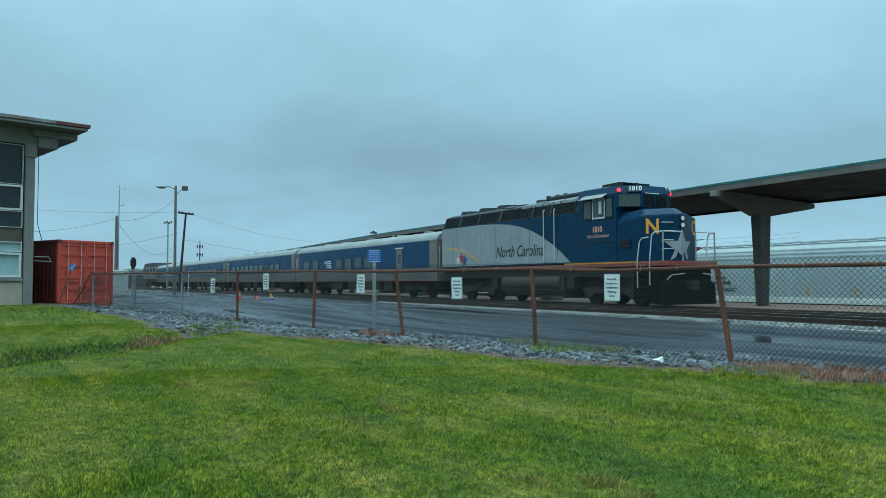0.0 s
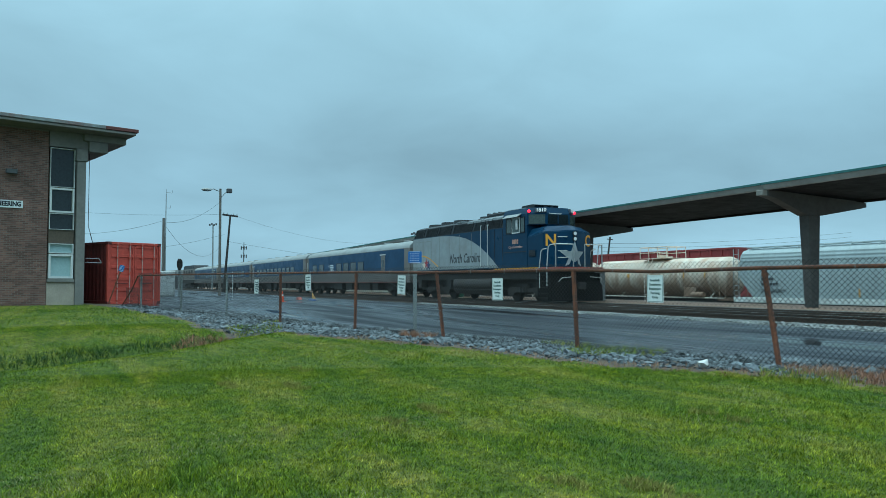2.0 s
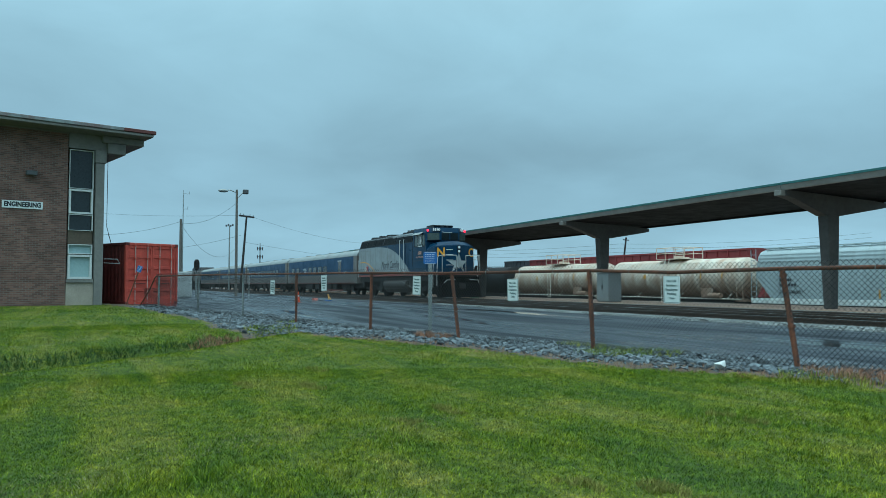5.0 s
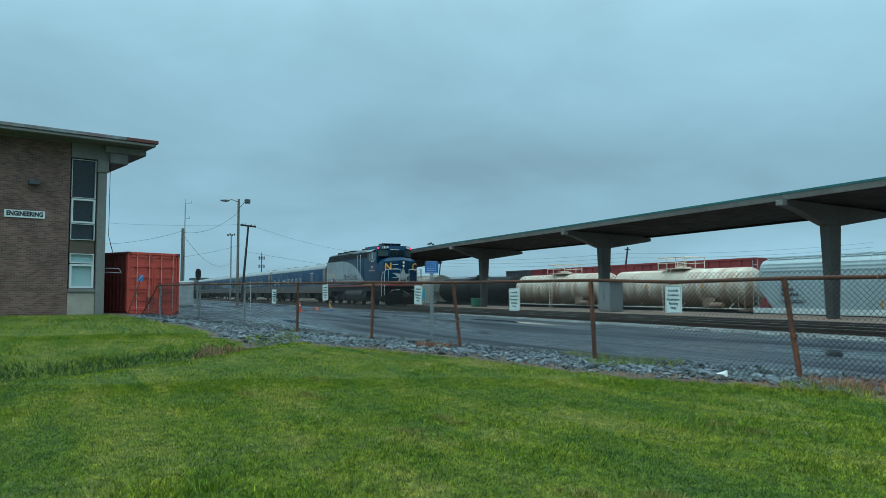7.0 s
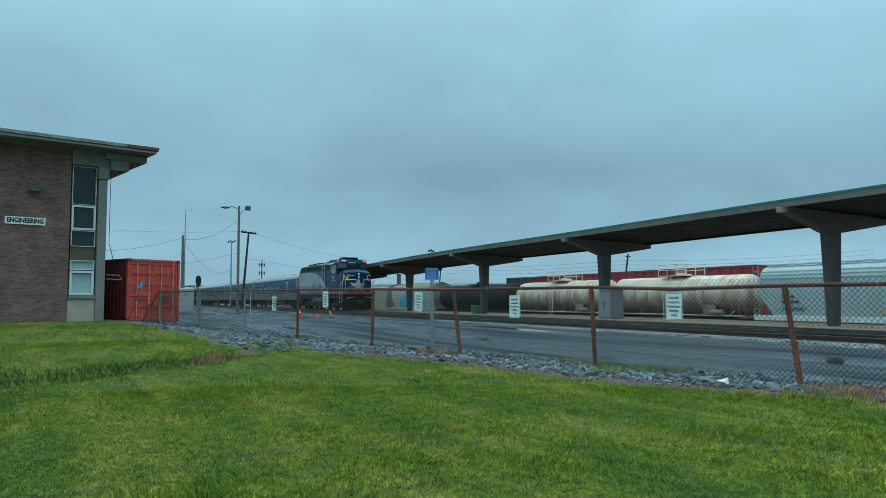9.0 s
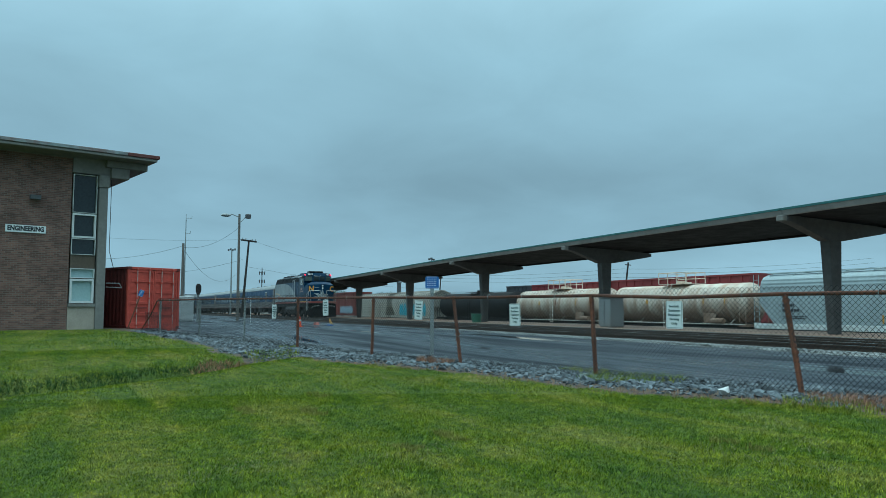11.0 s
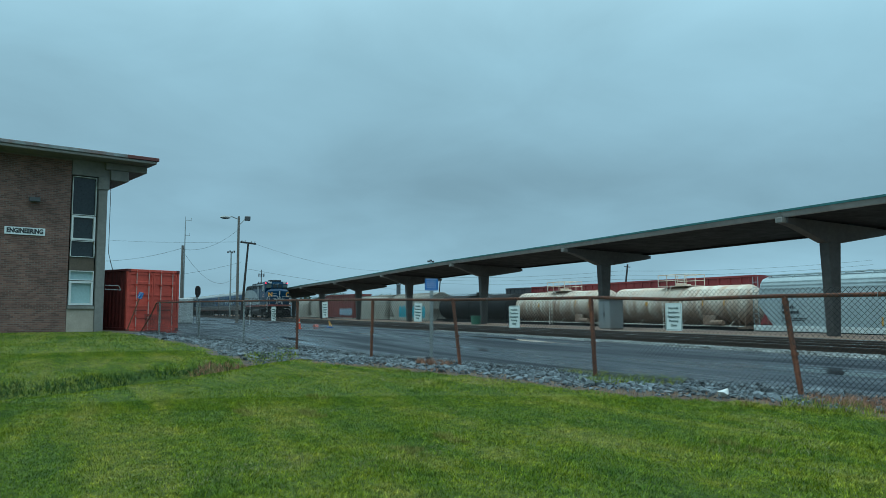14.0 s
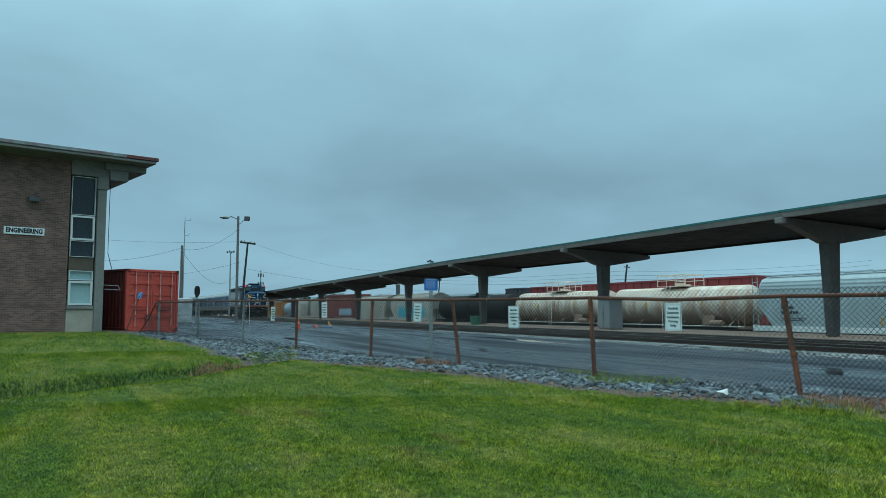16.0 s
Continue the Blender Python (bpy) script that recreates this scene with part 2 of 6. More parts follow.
def asphalt_material():
    m = bpy.data.materials.new("wet asphalt with puddles")
    m.use_nodes = True
    N = Nodes(m.node_tree)
    bsdf = m.node_tree.nodes["Principled BSDF"]
    co = N.add("ShaderNodeTexCoord")
    mp = N.add("ShaderNodeMapping", {"Vector": co.outputs["Object"], "Scale": (.07, .62, 1)})
    pud = N.add("ShaderNodeTexNoise", {"Vector": mp.outputs[0], "Scale": 1.0, "Detail": 5.0, "Roughness": .55, "Distortion": .3})
    grit = N.add("ShaderNodeTexNoise", {"Vector": co.outputs["Object"], "Scale": 55.0, "Detail": 3.0})
    big_n = N.add("ShaderNodeTexNoise", {"Vector": mp.outputs[0], "Scale": 2.3, "Detail": 5.0})
    c1 = N.add("ShaderNodeValToRGB", {0: grit.outputs[0]}, ramp=[(.3, (.008, .011, .016)), (.7, (.022, .029, .041))])
    c2 = N.add("ShaderNodeMapRange", {0: big_n.outputs[0], 1: .35, 2: .65, 3: .65, 4: 1.35})
    c3 = N.add("ShaderNodeHueSaturation", {"Value": c2.outputs[0], "Color": c1.outputs[0]})
    m.node_tree.links.new(c3.outputs[0], bsdf.inputs["Base Color"])
    ro = N.add("ShaderNodeValToRGB", {0: pud.outputs[0]}, ramp=[(.38, (.55, .55, .55)), (.51, (.34, .34, .34)), (.595, (.19, .19, .19)), (.63, (.035, .035, .035))])
    m.node_tree.links.new(ro.outputs[0], bsdf.inputs["Roughness"])
    st = N.add("ShaderNodeMapRange", {0: pud.outputs[0], 1: .575, 2: .63, 3: .5, 4: .0})
    b = N.add("ShaderNodeBump", {"Height": grit.outputs[0], "Distance": .006, "Strength": st.outputs[0]})
    m.node_tree.links.new(b.outputs[0], bsdf.inputs["Normal"])
    sp = N.add("ShaderNodeMapRange", {0: pud.outputs[0], 1: .40, 2: .66, 3: .10, 4: .5})
    m.node_tree.links.new(sp.outputs[0], bsdf.inputs["Specular IOR Level"])
    return m


ASPHALT = asphalt_material()


def lawn_material(name, blade):
    """Mown grass: green with straw-coloured and darker patches."""
    m = bpy.data.materials.new(name)
    m.use_nodes = True
    N = Nodes(m.node_tree)
    bsdf = m.node_tree.nodes["Principled BSDF"]
    co = N.add("ShaderNodeTexCoord")
    # mower passes run nearly along the fence, worn patches lie across them
    mp = N.add("ShaderNodeMapping", {"Vector": co.outputs["Object"], "Rotation": (0, 0, radians(-8)), "Scale": (.30, 1.9, 1)})
    n0 = N.add("ShaderNodeTexNoise", {"Vector": mp.outputs[0], "Scale": 1.0, "Detail": 3.0, "Distortion": .5})
    nb = N.add("ShaderNodeTexNoise", {"Vector": co.outputs["Object"], "Scale": .9, "Detail": 3.0, "Distortion": .4})
    both_n = N.add("ShaderNodeMix", {0: .38, 2: n0.outputs[0], 3: nb.outputs[0]})
    n1 = N.add("ShaderNodeTexNoise", {"Vector": co.outputs["Object"], "Scale": 5.0, "Detail": 4.0})
    n3 = N.add("ShaderNodeTexNoise", {"Vector": co.outputs["Object"], "Scale": 19.0, "Detail": 2.0})
    a = N.add("ShaderNodeValToRGB", {0: both_n.outputs[0]}, ramp=[(.35, (.094, .170, .019)), (.44, (.128, .202, .015)), (.53, (.178, .232, .016)), (.62, (.265, .280, .046))])
    b = N.add("ShaderNodeValToRGB", {0: n1.outputs[0]}, ramp=[(.32, (.68, .78, .75)), (.50, (1, 1, 1)), (.68, (1.30, 1.15, 1.0))])
    b3 = N.add("ShaderNodeValToRGB", {0: n3.outputs[0]}, ramp=[(.34, (.62, .66, .65)), (.50, (1, 1, 1)), (.66, (1.35, 1.30, 1.2))])
    b4 = N.add("ShaderNodeMix", {0: 1.0, 6: b.outputs[0], 7: b3.outputs[0]}, data_type="RGBA", blend_type="MULTIPLY")
    mx = N.add("ShaderNodeMix", {0: 1.0, 6: a.outputs[0], 7: b4.outputs[2]}, data_type="RGBA", blend_type="MULTIPLY")
    out = mx.outputs[2]
    if blade:
        g = N.add("ShaderNodeNewGeometry")
        v = N.add("ShaderNodeMapRange", {0: g.outputs["Random Per Island"], 3: .42, 4: 1.8})
        hh = N.add("ShaderNodeMapRange", {0: g.outputs["Random Per Island"], 3: .535, 4: .47})
        hs = N.add("ShaderNodeHueSaturation", {"Hue": hh.outputs[0], "Value": v.outputs[0], "Color": out})
        out = hs.outputs[0]
        bsdf.inputs["Roughness"].default_value = .55
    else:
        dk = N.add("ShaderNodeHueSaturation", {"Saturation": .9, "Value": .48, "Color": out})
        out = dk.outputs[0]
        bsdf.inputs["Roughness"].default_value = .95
        n2 = N.add("ShaderNodeTexNoise", {"Vector": co.outputs["Object"], "Scale": 40.0, "Detail": 4.0})
        bp = N.add("ShaderNodeBump", {"Height": n2.outputs[0], "Strength": .8, "Distance": .03})
        m.node_tree.links.new(bp.outputs[0], bsdf.inputs["Normal"])
    bsdf.inputs["Specular IOR Level"].default_value = .2
    m.node_tree.links.new(out, bsdf.inputs["Base Color"])
    return m


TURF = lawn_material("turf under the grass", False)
BLADE = lawn_material("mown grass blades", True)


# ---------------------------------------------------------------- mesh helpers
def bx(bm, x0, x1, y0, y1, z0, z1, bevel=0.0):
    vs = bmesh.ops.create_cube(bm, size=1, matrix=Matrix.Translation(((x0 + x1) / 2, (y0 + y1) / 2, (z0 + z1) / 2)) @ Matrix.Diagonal((abs(x1 - x0), abs(y1 - y0), abs(z1 - z0), 1)))["verts"]
    if bevel:
        es = list({e for v in vs for e in v.link_edges})
        bmesh.ops.bevel(bm, geom=es, offset=bevel, segments=1, affect="EDGES")
    return bm


def rod(bm, a, b, r, n=8, r2=None):
    a, b = Vector(a), Vector(b)
    d = b - a
    m = Matrix.Translation((a + b) / 2) @ d.to_track_quat("Z", "Y").to_matrix().to_4x4()
    bmesh.ops.create_cone(bm, cap_ends=True, segments=n, radius1=r, radius2=r if r2 is None else r2, depth=d.length, matrix=m)
    return bm


def pipe(bm, pts, r, n=6):
    for a, b in zip(pts, pts[1:]):
        rod(bm, a, b, r, n)
    return bm


def prism(bm, outline, lo, hi, axis="y"):
    """Extrudes an outline: of (x, z) along y, of (y, z) along x, or of (x, y) along z."""
    def at(p, t):
        return {"y": (p[0], t, p[1]), "x": (t, p[0], p[1]), "z": (p[0], p[1], t)}[axis]
    a = [bm.verts.new(at(p, lo)) for p in outline]
    b = [bm.verts.new(at(p, hi)) for p in outline]
    n = len(outline)
    fs = [bm.faces.new(a), bm.faces.new(b[::-1])]
    for i in range(n):
        fs.append(bm.faces.new((a[i], b[i], b[(i + 1) % n], a[(i + 1) % n])))
    bmesh.ops.recalc_face_normals(bm, faces=fs)
    return bm


def part(name, bm, material, parent=None, label="", smooth=False):
    me = bpy.data.meshes.new(name)
    bm.to_mesh(me)
    bm.free()
    me.materials.append(material)
    if smooth:
        me.shade_smooth()
        me.set_sharp_from_angle(angle=radians(35))
    ob = new(name, me)
    ob.parent = parent
    return tagged(ob, label)


def shared(name, me, m, parent=None):
    ob = new(name, me)
    ob.parent = parent
    ob.matrix_basis = m
    return ob


def thing(name, label, category, group="", kind="", m=None):
    ob = new(name)
    if m is not None:
        ob.matrix_basis = m
    return tagged(ob, label, category, group, kind)


def B():
    return bmesh.new()


def words(name, text, size, material, parent, m, shear=0.0, bold=0.0, wide=1.0, align="CENTER"):
    cu = bpy.data.curves.new(name, "FONT")
    cu.body, cu.size, cu.shear, cu.offset, cu.extrude, cu.align_x, cu.align_y, cu.resolution_u = text, size, shear, bold, .002, align, "CENTER", 3
    tmp = new(name, cu)
    bpy.context.view_layer.update()
    me = bpy.data.meshes.new_from_object(tmp.evaluated_get(bpy.context.evaluated_depsgraph_get()))
    bpy.data.objects.remove(tmp)
    me.materials.clear()
    me.materials.append(material)
    ob = new(name, me)
    ob.parent = parent
    ob.matrix_basis = m @ Matrix.Diagonal((wide, 1, 1, 1))
    return ob


NEAR = pose(0, 0, 0, 90, 0, 0)     # writing on a side that faces -y
FRONT = pose(0, 0, 0, 90, 0, 90)   # writing on a face that looks along +x


def grid_mesh(name, xs, ys, height, material_of, materials, parent=None):
    X, Y = np.meshgrid(xs, ys, indexing="ij")
    Z = height(X, Y)
    nx, ny = len(xs), len(ys)
    verts = np.stack([X, Y, Z], -1).reshape(-1, 3)
    i, j = np.meshgrid(np.arange(nx - 1), np.arange(ny - 1), indexing="ij")
    a = (i * ny + j).ravel()
    faces = np.stack([a, a + ny, a + ny + 1, a + 1], -1)
    me = bpy.data.meshes.new(name)
    me.from_pydata(verts.tolist(), [], faces.tolist())
    for mt in materials:
        me.materials.append(mt)
    c = verts[faces].mean(1)
    if material_of is not None:
        me.polygons.foreach_set("material_index", material_of(c[:, 0], c[:, 1]).astype(np.int32))
    me.shade_smooth()
    ob = new(name, me)
    ob.parent = parent
    return ob


# ---------------------------------------------------------------- lie of the land
def fence_y(x):
    return 7.28 + .235 * (x + 6.13)


def beyond_fence(x, y):
    return (y - fence_y(x)) / 1.0272


def lumpy(x, y, f, seed=0.0):
    return (np.sin(x * f + 1.3 * np.sin(y * f * .7 + seed)) + np.sin(y * f * 1.17 + 1.7 * np.sin(x * f * .6 + 2 * seed)) + .6 * np.sin((x + y) * f * 2.1 + seed)) / 2.6


EDGE_X = [-60, -27.5, -24.7, -23, -19.5, -17.3, -15.3, -14.4, -13.2, -12, -9.9, -8.1, -7, -6, -5.1, 2, 30]
EDGE_IN = [-.5, -.55, -1.0, -1.0, -1.5, -2.2, -1.9, -1.55, -1.25, -1.1, -1.1, -1.25, -1.15, -.85, -.8, -.6, -.6]
OUT_X = [-60, -34, -27.5, -23.8, -23, -19.1, -16.9, -15, -13.8, -11.7, -10.5, -9.5, -8.6, -7.4, -6.9, -5.6, 30]
EDGE_OUT = [.2, .2, .9, 1.5, 1.8, 1.0, .85, .9, 1.05, 1.05, .9, .8, .78, .9, 1.0, .8, .8]
CREST_Y = [-30, -6, -.9, -.1, .46, 1.15, 1.95, 2.71, 3.55, 12]
CREST_X = [-5.6, -5.8, -9.64, -10.2, -10.83, -11.4, -12.5, -13.77, -14.87, -25]


def edge_in(x):
    return np.interp(x, EDGE_X, EDGE_IN)


def edge_out(x):
    return np.interp(x, OUT_X, EDGE_OUT)


def rise(x):
    return np.clip(.0095 * (-x - 16), 0, .16)


def past_crest(x, y):
    return (np.interp(y, CREST_Y, CREST_X) - x) * .72


def ground_z(x, y):
    d = beyond_fence(x, y)
    s = past_crest(x, y)
    lawn = .018 * lumpy(x, y, 1.1) + .02 * lumpy(x, y, .37, 1.0)
    lawn = lawn + .06 * np.exp(-((s + .4) / .5) ** 2) - .25 * np.exp(-((s - .85) / .65) ** 2) + np.clip(.0105 * s, 0, .17)
    bank = np.interp(d, [-1.4, -.6, .4, 1.4], [0, .03, .03, -.02]) + rise(x)
    k = np.clip((d + 1.6) / 1.0, 0, 1)
    z = lawn * (1 - k) + bank * k
    z = np.where(d > edge_out(x), -.25, z)
    z = np.where(y > 14.2, np.where(y < 31.6, -.22, np.where(y < 33, -.22 - .8 * (y - 31.6), -1.34)), z)
    far = np.clip((np.hypot(x, y) - 170) / 60, 0, 1)
    return z * (1 - far) + np.where(y > 14.2, -1.34, -.1) * far


DIRT = M("trackside cinder dirt", (.115, .105, .095), .95, var=.35, scale=3, bump=.3, dirt=(.06, .075, .035), dscale=.3, damt=.7)
xs = np.concatenate([[-2500, -1200, -600, -350, -230, -180, -150, -120, -100, -80, -65, -55, -48], np.arange(-42, -30, .8), np.arange(-30, 0, .28), [0.5, 1.5, 3, 6, 12, 25, 60, 200, 700, 2500]])
ys = np.concatenate([[-2500, -700, -200, -60, -30, -18, -12, -9, -7], np.arange(-6, 9.4, .24), [10, 11.5, 13.5, 14.15, 14.3, 18, 24, 31.5, 31.7, 33, 36, 45, 60, 90, 160, 350, 900, 2500]])
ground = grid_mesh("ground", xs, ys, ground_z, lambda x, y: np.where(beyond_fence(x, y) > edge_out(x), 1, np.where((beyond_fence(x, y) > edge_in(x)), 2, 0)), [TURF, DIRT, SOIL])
tagged(ground, "mown green lawn running out to trackside cinder dirt", "ground", kind="structure")

# wet asphalt lot between fence and tracks
ax = np.concatenate([[-170, -120, -80, -60, -50, -44], np.arange(-40, 6, .5), [10, 20, 40]])
ay = np.linspace(0, 1, 22)
AX, AT = np.meshgrid(ax, ay, indexing="ij")
lo = fence_y(AX) + 1.0272 * (edge_out(AX) + .06 * lumpy(AX, AX * 0, 3.1) - .25)
lo = np.where(AX < -34, np.maximum(lo, -12), lo)
AY = lo + (14.9 + .1 * lumpy(AX, AX * 0, 1.7) - lo) * AT
AZ = rise(AX) * np.clip(1.25 - AT, 0, 1) + .012 - .03 * AT + .006 * lumpy(AX, AY, .8)
nA = len(ay)
iA, jA = np.meshgrid(np.arange(len(ax) - 1), np.arange(nA - 1), indexing="ij")
aA = (iA * nA + jA).ravel()
me = bpy.data.meshes.new("road")
me.from_pydata(np.stack([AX, AY, AZ], -1).reshape(-1, 3).tolist(), [], np.stack([aA, aA + nA, aA + nA + 1, aA + 1], -1).tolist())
me.materials.append(ASPHALT)
me.shade_smooth()
tagged(new("road", me), "wet dark asphalt lot with shallow puddles", "road", kind="structure")


# ---------------------------------------------------------------- stones
def stone_mesh(name, seed, material, flatten=.65):
    rng = random.Random(seed)
    bm = B()
    for _ in range(11):
        d = Vector((rng.gauss(0, 1), rng.gauss(0, 1), rng.gauss(0, 1))).normalized() * rng.uniform(.8, 1.2)
        bm.verts.new((d.x * 1.15, d.y * .95, d.z * (flatten + .12)))
    bmesh.ops.convex_hull(bm, input=bm.verts[:])
    loose = [v for v in bm.verts if not v.link_faces]
    bmesh.ops.delete(bm, geom=loose, context="VERTS")
    bmesh.ops.triangulate(bm, faces=bm.faces[:])
    me = bpy.data.meshes.new(name)
    bm.to_mesh(me)
    bm.free()
    me.materials.append(material)
    return me


STONES = [stone_mesh("stone", i, STONE) for i in range(8)]


def scatter_stones(name, spots, material, parent, flatten=.65):
    """Many loose stones as one mesh: spots are rows of x, y, z, size, turn, kind."""
    shapes = [stone_mesh("stone_shape", 40 + i, material, flatten) for i in range(8)]
    vv, ff, n = [], [], 0
    for k, s in enumerate(shapes):
        co = np.empty(len(s.vertices) * 3)
        s.vertices.foreach_get("co", co)
        co = co.reshape(-1, 3)
        tri = np.array([p.vertices[:] for p in s.polygons])
        for x, y, z, r, a, kind in spots:
            if int(kind) != k:
                continue
            c, sn = math.cos(a), math.sin(a)
            p = co * r
            vv.append(np.stack([p[:, 0] * c - p[:, 1] * sn + x, p[:, 0] * sn + p[:, 1] * c + y, p[:, 2] + z], -1))
            ff.append(tri + n)
            n += len(co)
    me = bpy.data.meshes.new(name)
    me.from_pydata(np.concatenate(vv).tolist(), [], np.concatenate(ff).tolist())
    me.materials.append(material)
    ob = new(name, me)
    ob.parent = parent
    return tagged(ob, kind="stuff")


bank = thing("gravel_bank", "loose broken grey stone bank along the fence foot", "gravel", kind="structure")
rng = np.random.default_rng(3)
spots, near_spots = [], []
while len(spots) < 25000:
    x = rng.uniform(-30, -2.5)
    lo_, hi_ = edge_in(x) + .12, edge_out(x) + .02
    d = lo_ + (hi_ - lo_) * rng.beta(1.25, 1.1)
    if d < lo_ + .35 and rng.random() < .30 + .3 * math.sin(x * 2.3):
        continue
    y = fence_y(x) + d * 1.0272
    r = float(np.clip(rng.lognormal(math.log(.0225), .45), .011, .085))
    row = (x, y, float(ground_z(np.array(x), np.array(y))) + r * .25, r, rng.uniform(0, 6.28), rng.integers(0, 8))
    if -13.5 < x < -4.5 and d < .75 and r > .036 and len(near_spots) < 290:
        near_spots.append(row)
    else:
        spots.append(row)
scatter_stones("stones", spots, STONE, bank)
white_stone = stone_mesh("stone", 77, M("white limestone", (.62, .63, .62), .8, var=.15))
shared("stone", white_stone, Matrix.Translation((-6.42, 6.5, .08)) @ Matrix.Diagonal((.06, .09, .09, 1)), bank)

# pale ballast shoulder of the tracks
ballast = thing("track_ballast", "pale grey crushed stone ballast under the tracks", "ballast", kind="structure")
bx(bm := B(), -260, 30, 15.2, 24.6, -.5, -.10)
part("ballast_bed", bm, M("cinder and ballast bed", (.13, .12, .11), .95, var=.5, scale=16, bump=.4, dirt=(.06, .055, .05), dscale=.5), ballast)
spots = []
for _ in range(5200):
    x = -8 - 26 * rng.random() ** 1.3
    y = 14.75 + rng.beta(1.6, 2.4) * 2.0
    spots.append((x, y, -.07 + .08 * math.exp(-((y - 15.6) / .5) ** 2), rng.uniform(.025, .06), rng.uniform(0, 6.28), rng.integers(0, 8)))
for _ in range(2600):
    x = -10 - 60 * rng.random() ** 1.5
    y = rng.uniform(18.7, 21.9)
    spots.append((x, y, -.08, rng.uniform(.03, .06), rng.uniform(0, 6.28), rng.integers(0, 8)))
scatter_stones("ballast_stones", spots, STONE_PALE, ballast)


# ---------------------------------------------------------------- tracks
def track(y, z, x0, x1, ties, label):
    t = thing("railway_track", label, "railway track", "tracks past the platform", "structure")
    prof = [(-.075, 0), (.075, 0), (.075, .015), (.012, .03), (.012, .12), (.036, .13), (.036, .165), (-.036, .165), (-.036, .13), (-.012, .12), (-.012, .03), (-.075, .015)]
    for s in (-1, 1):
        prism(bm := B(), [(y + s * .755 + a, z - .17 + b) for a, b in prof], x0, x1, "x")
        rail = part("rail", bm, RAIL, t)
        bx(bm := B(), x0, x1, y + s * .755 - .03, y + s * .755 + .03, z - .004, z + .001)
        part("rail_head", bm, RAIL_TOP, rail)
    bx(bm := B(), -.115, .115, -1.3, 1.3, -.17, 0, .012)
    tie = part("tie", bm, TIE, t)
    tie.matrix_basis = pose(ties[0], y, z - .165)
    x = ties[0] - .53
    k = 0
    while x > ties[1] and k < 170:
        shared("tie", tie.data, pose(x, y + .03 * math.sin(7 * x), z - .165, 0, 0, math.sin(11 * x)), t)
        x -= .53
        k += 1
    return t


track(17.65, .10, -260, 30, (-7, -95), "rusty empty railway track on creosoted timber ties")
track(22.72, .0, -260, 30, (-12, -100), "railway track beside the platform on timber ties")
track(42.2, -1.22, -260, 20, (-20, -40), "freight yard track beyond the platform")
track(47.4, -1.22, -260, 20, (-40, -50), "farther freight yard track")

# low platform
platform = thing("platform", "low worn red-brick station platform", "platform", kind="structure")
bx(bm := B(), -190, 20, 25.0, 30.6, -.6, -.05)
part("paving", bm, BRICK_PAVE, platform)
bx(bm := B(), -190, 20, 24.6, 24.995, -.6, -.04, .02)
part("edge_kerb", bm, CONC, platform, "pale concrete platform edge")


# ---------------------------------------------------------------- platform canopy
def canopy_z(x):
    return float(np.interp(-x, [8, 17, 37, 55, 62, 80, 95, 107, 130, 190], [5.07, 5.04, 4.93, 4.88, 4.76, 4.50, 4.40, 4.18, 4.0, 3.8]))


COLS = [-21.26 - 15.24 * i for i in range(10)]
canopy = thing("platform_canopy", "long grey-brown platform canopy with green roof edge on single columns", "canopy")


def strip(name, material, outline, xs_, label=""):
    """A long profile of (y, dz) swept along the platform, dz measured from the roof edge."""
    bm = B()
    rings = [[bm.verts.new((x, y, canopy_z(x) + dz)) for y, dz in outline] for x in xs_]
    n = len(outline)
    for a, b in zip(rings, rings[1:]):
        for i in range(n):
            bm.faces.new((a[i], b[i], b[(i + 1) % n], a[(i + 1) % n]))
    bm.faces.new(rings[0]), bm.faces.new(rings[-1][::-1])
    bmesh.ops.recalc_face_normals(bm, faces=bm.faces[:])
    return part(name, bm, material, canopy, label)


spans = [-8] + [c + .02 for c in COLS]
for a, b in zip(spans, spans[1:]):
    n_ = [a, (a + b) / 2, b + .03]
    strip("gutter_beam", CAN_STEEL, [(24.84, -.09), (25.06, -.11), (25.06, -.295), (24.95, -.285)], n_)
    strip("roof_edge", CAN_TEAL, [(24.80, 0), (25.10, .012), (25.10, -.10), (24.80, -.085)], n_, "green oxidised metal roof edge")
    # underside, deck and back beam take the colour with painted-in shade
    strip("soffit", CAN_SHADE, [(25.07, -.26), (31.0, -.42), (31.0, -.36), (25.07, -.12)], n_, "canopy underside with its shade in the colour")
    strip("roof_deck", CAN_SHADE, [(25.11, 0), (31.3, -.22), (31.3, -.33), (25.11, -.11)], n_)
    strip("back_beam", CAN_SHADE, [(31.01, -.25), (31.15, -.25), (31.15, -.52), (31.01, -.52)], n_)
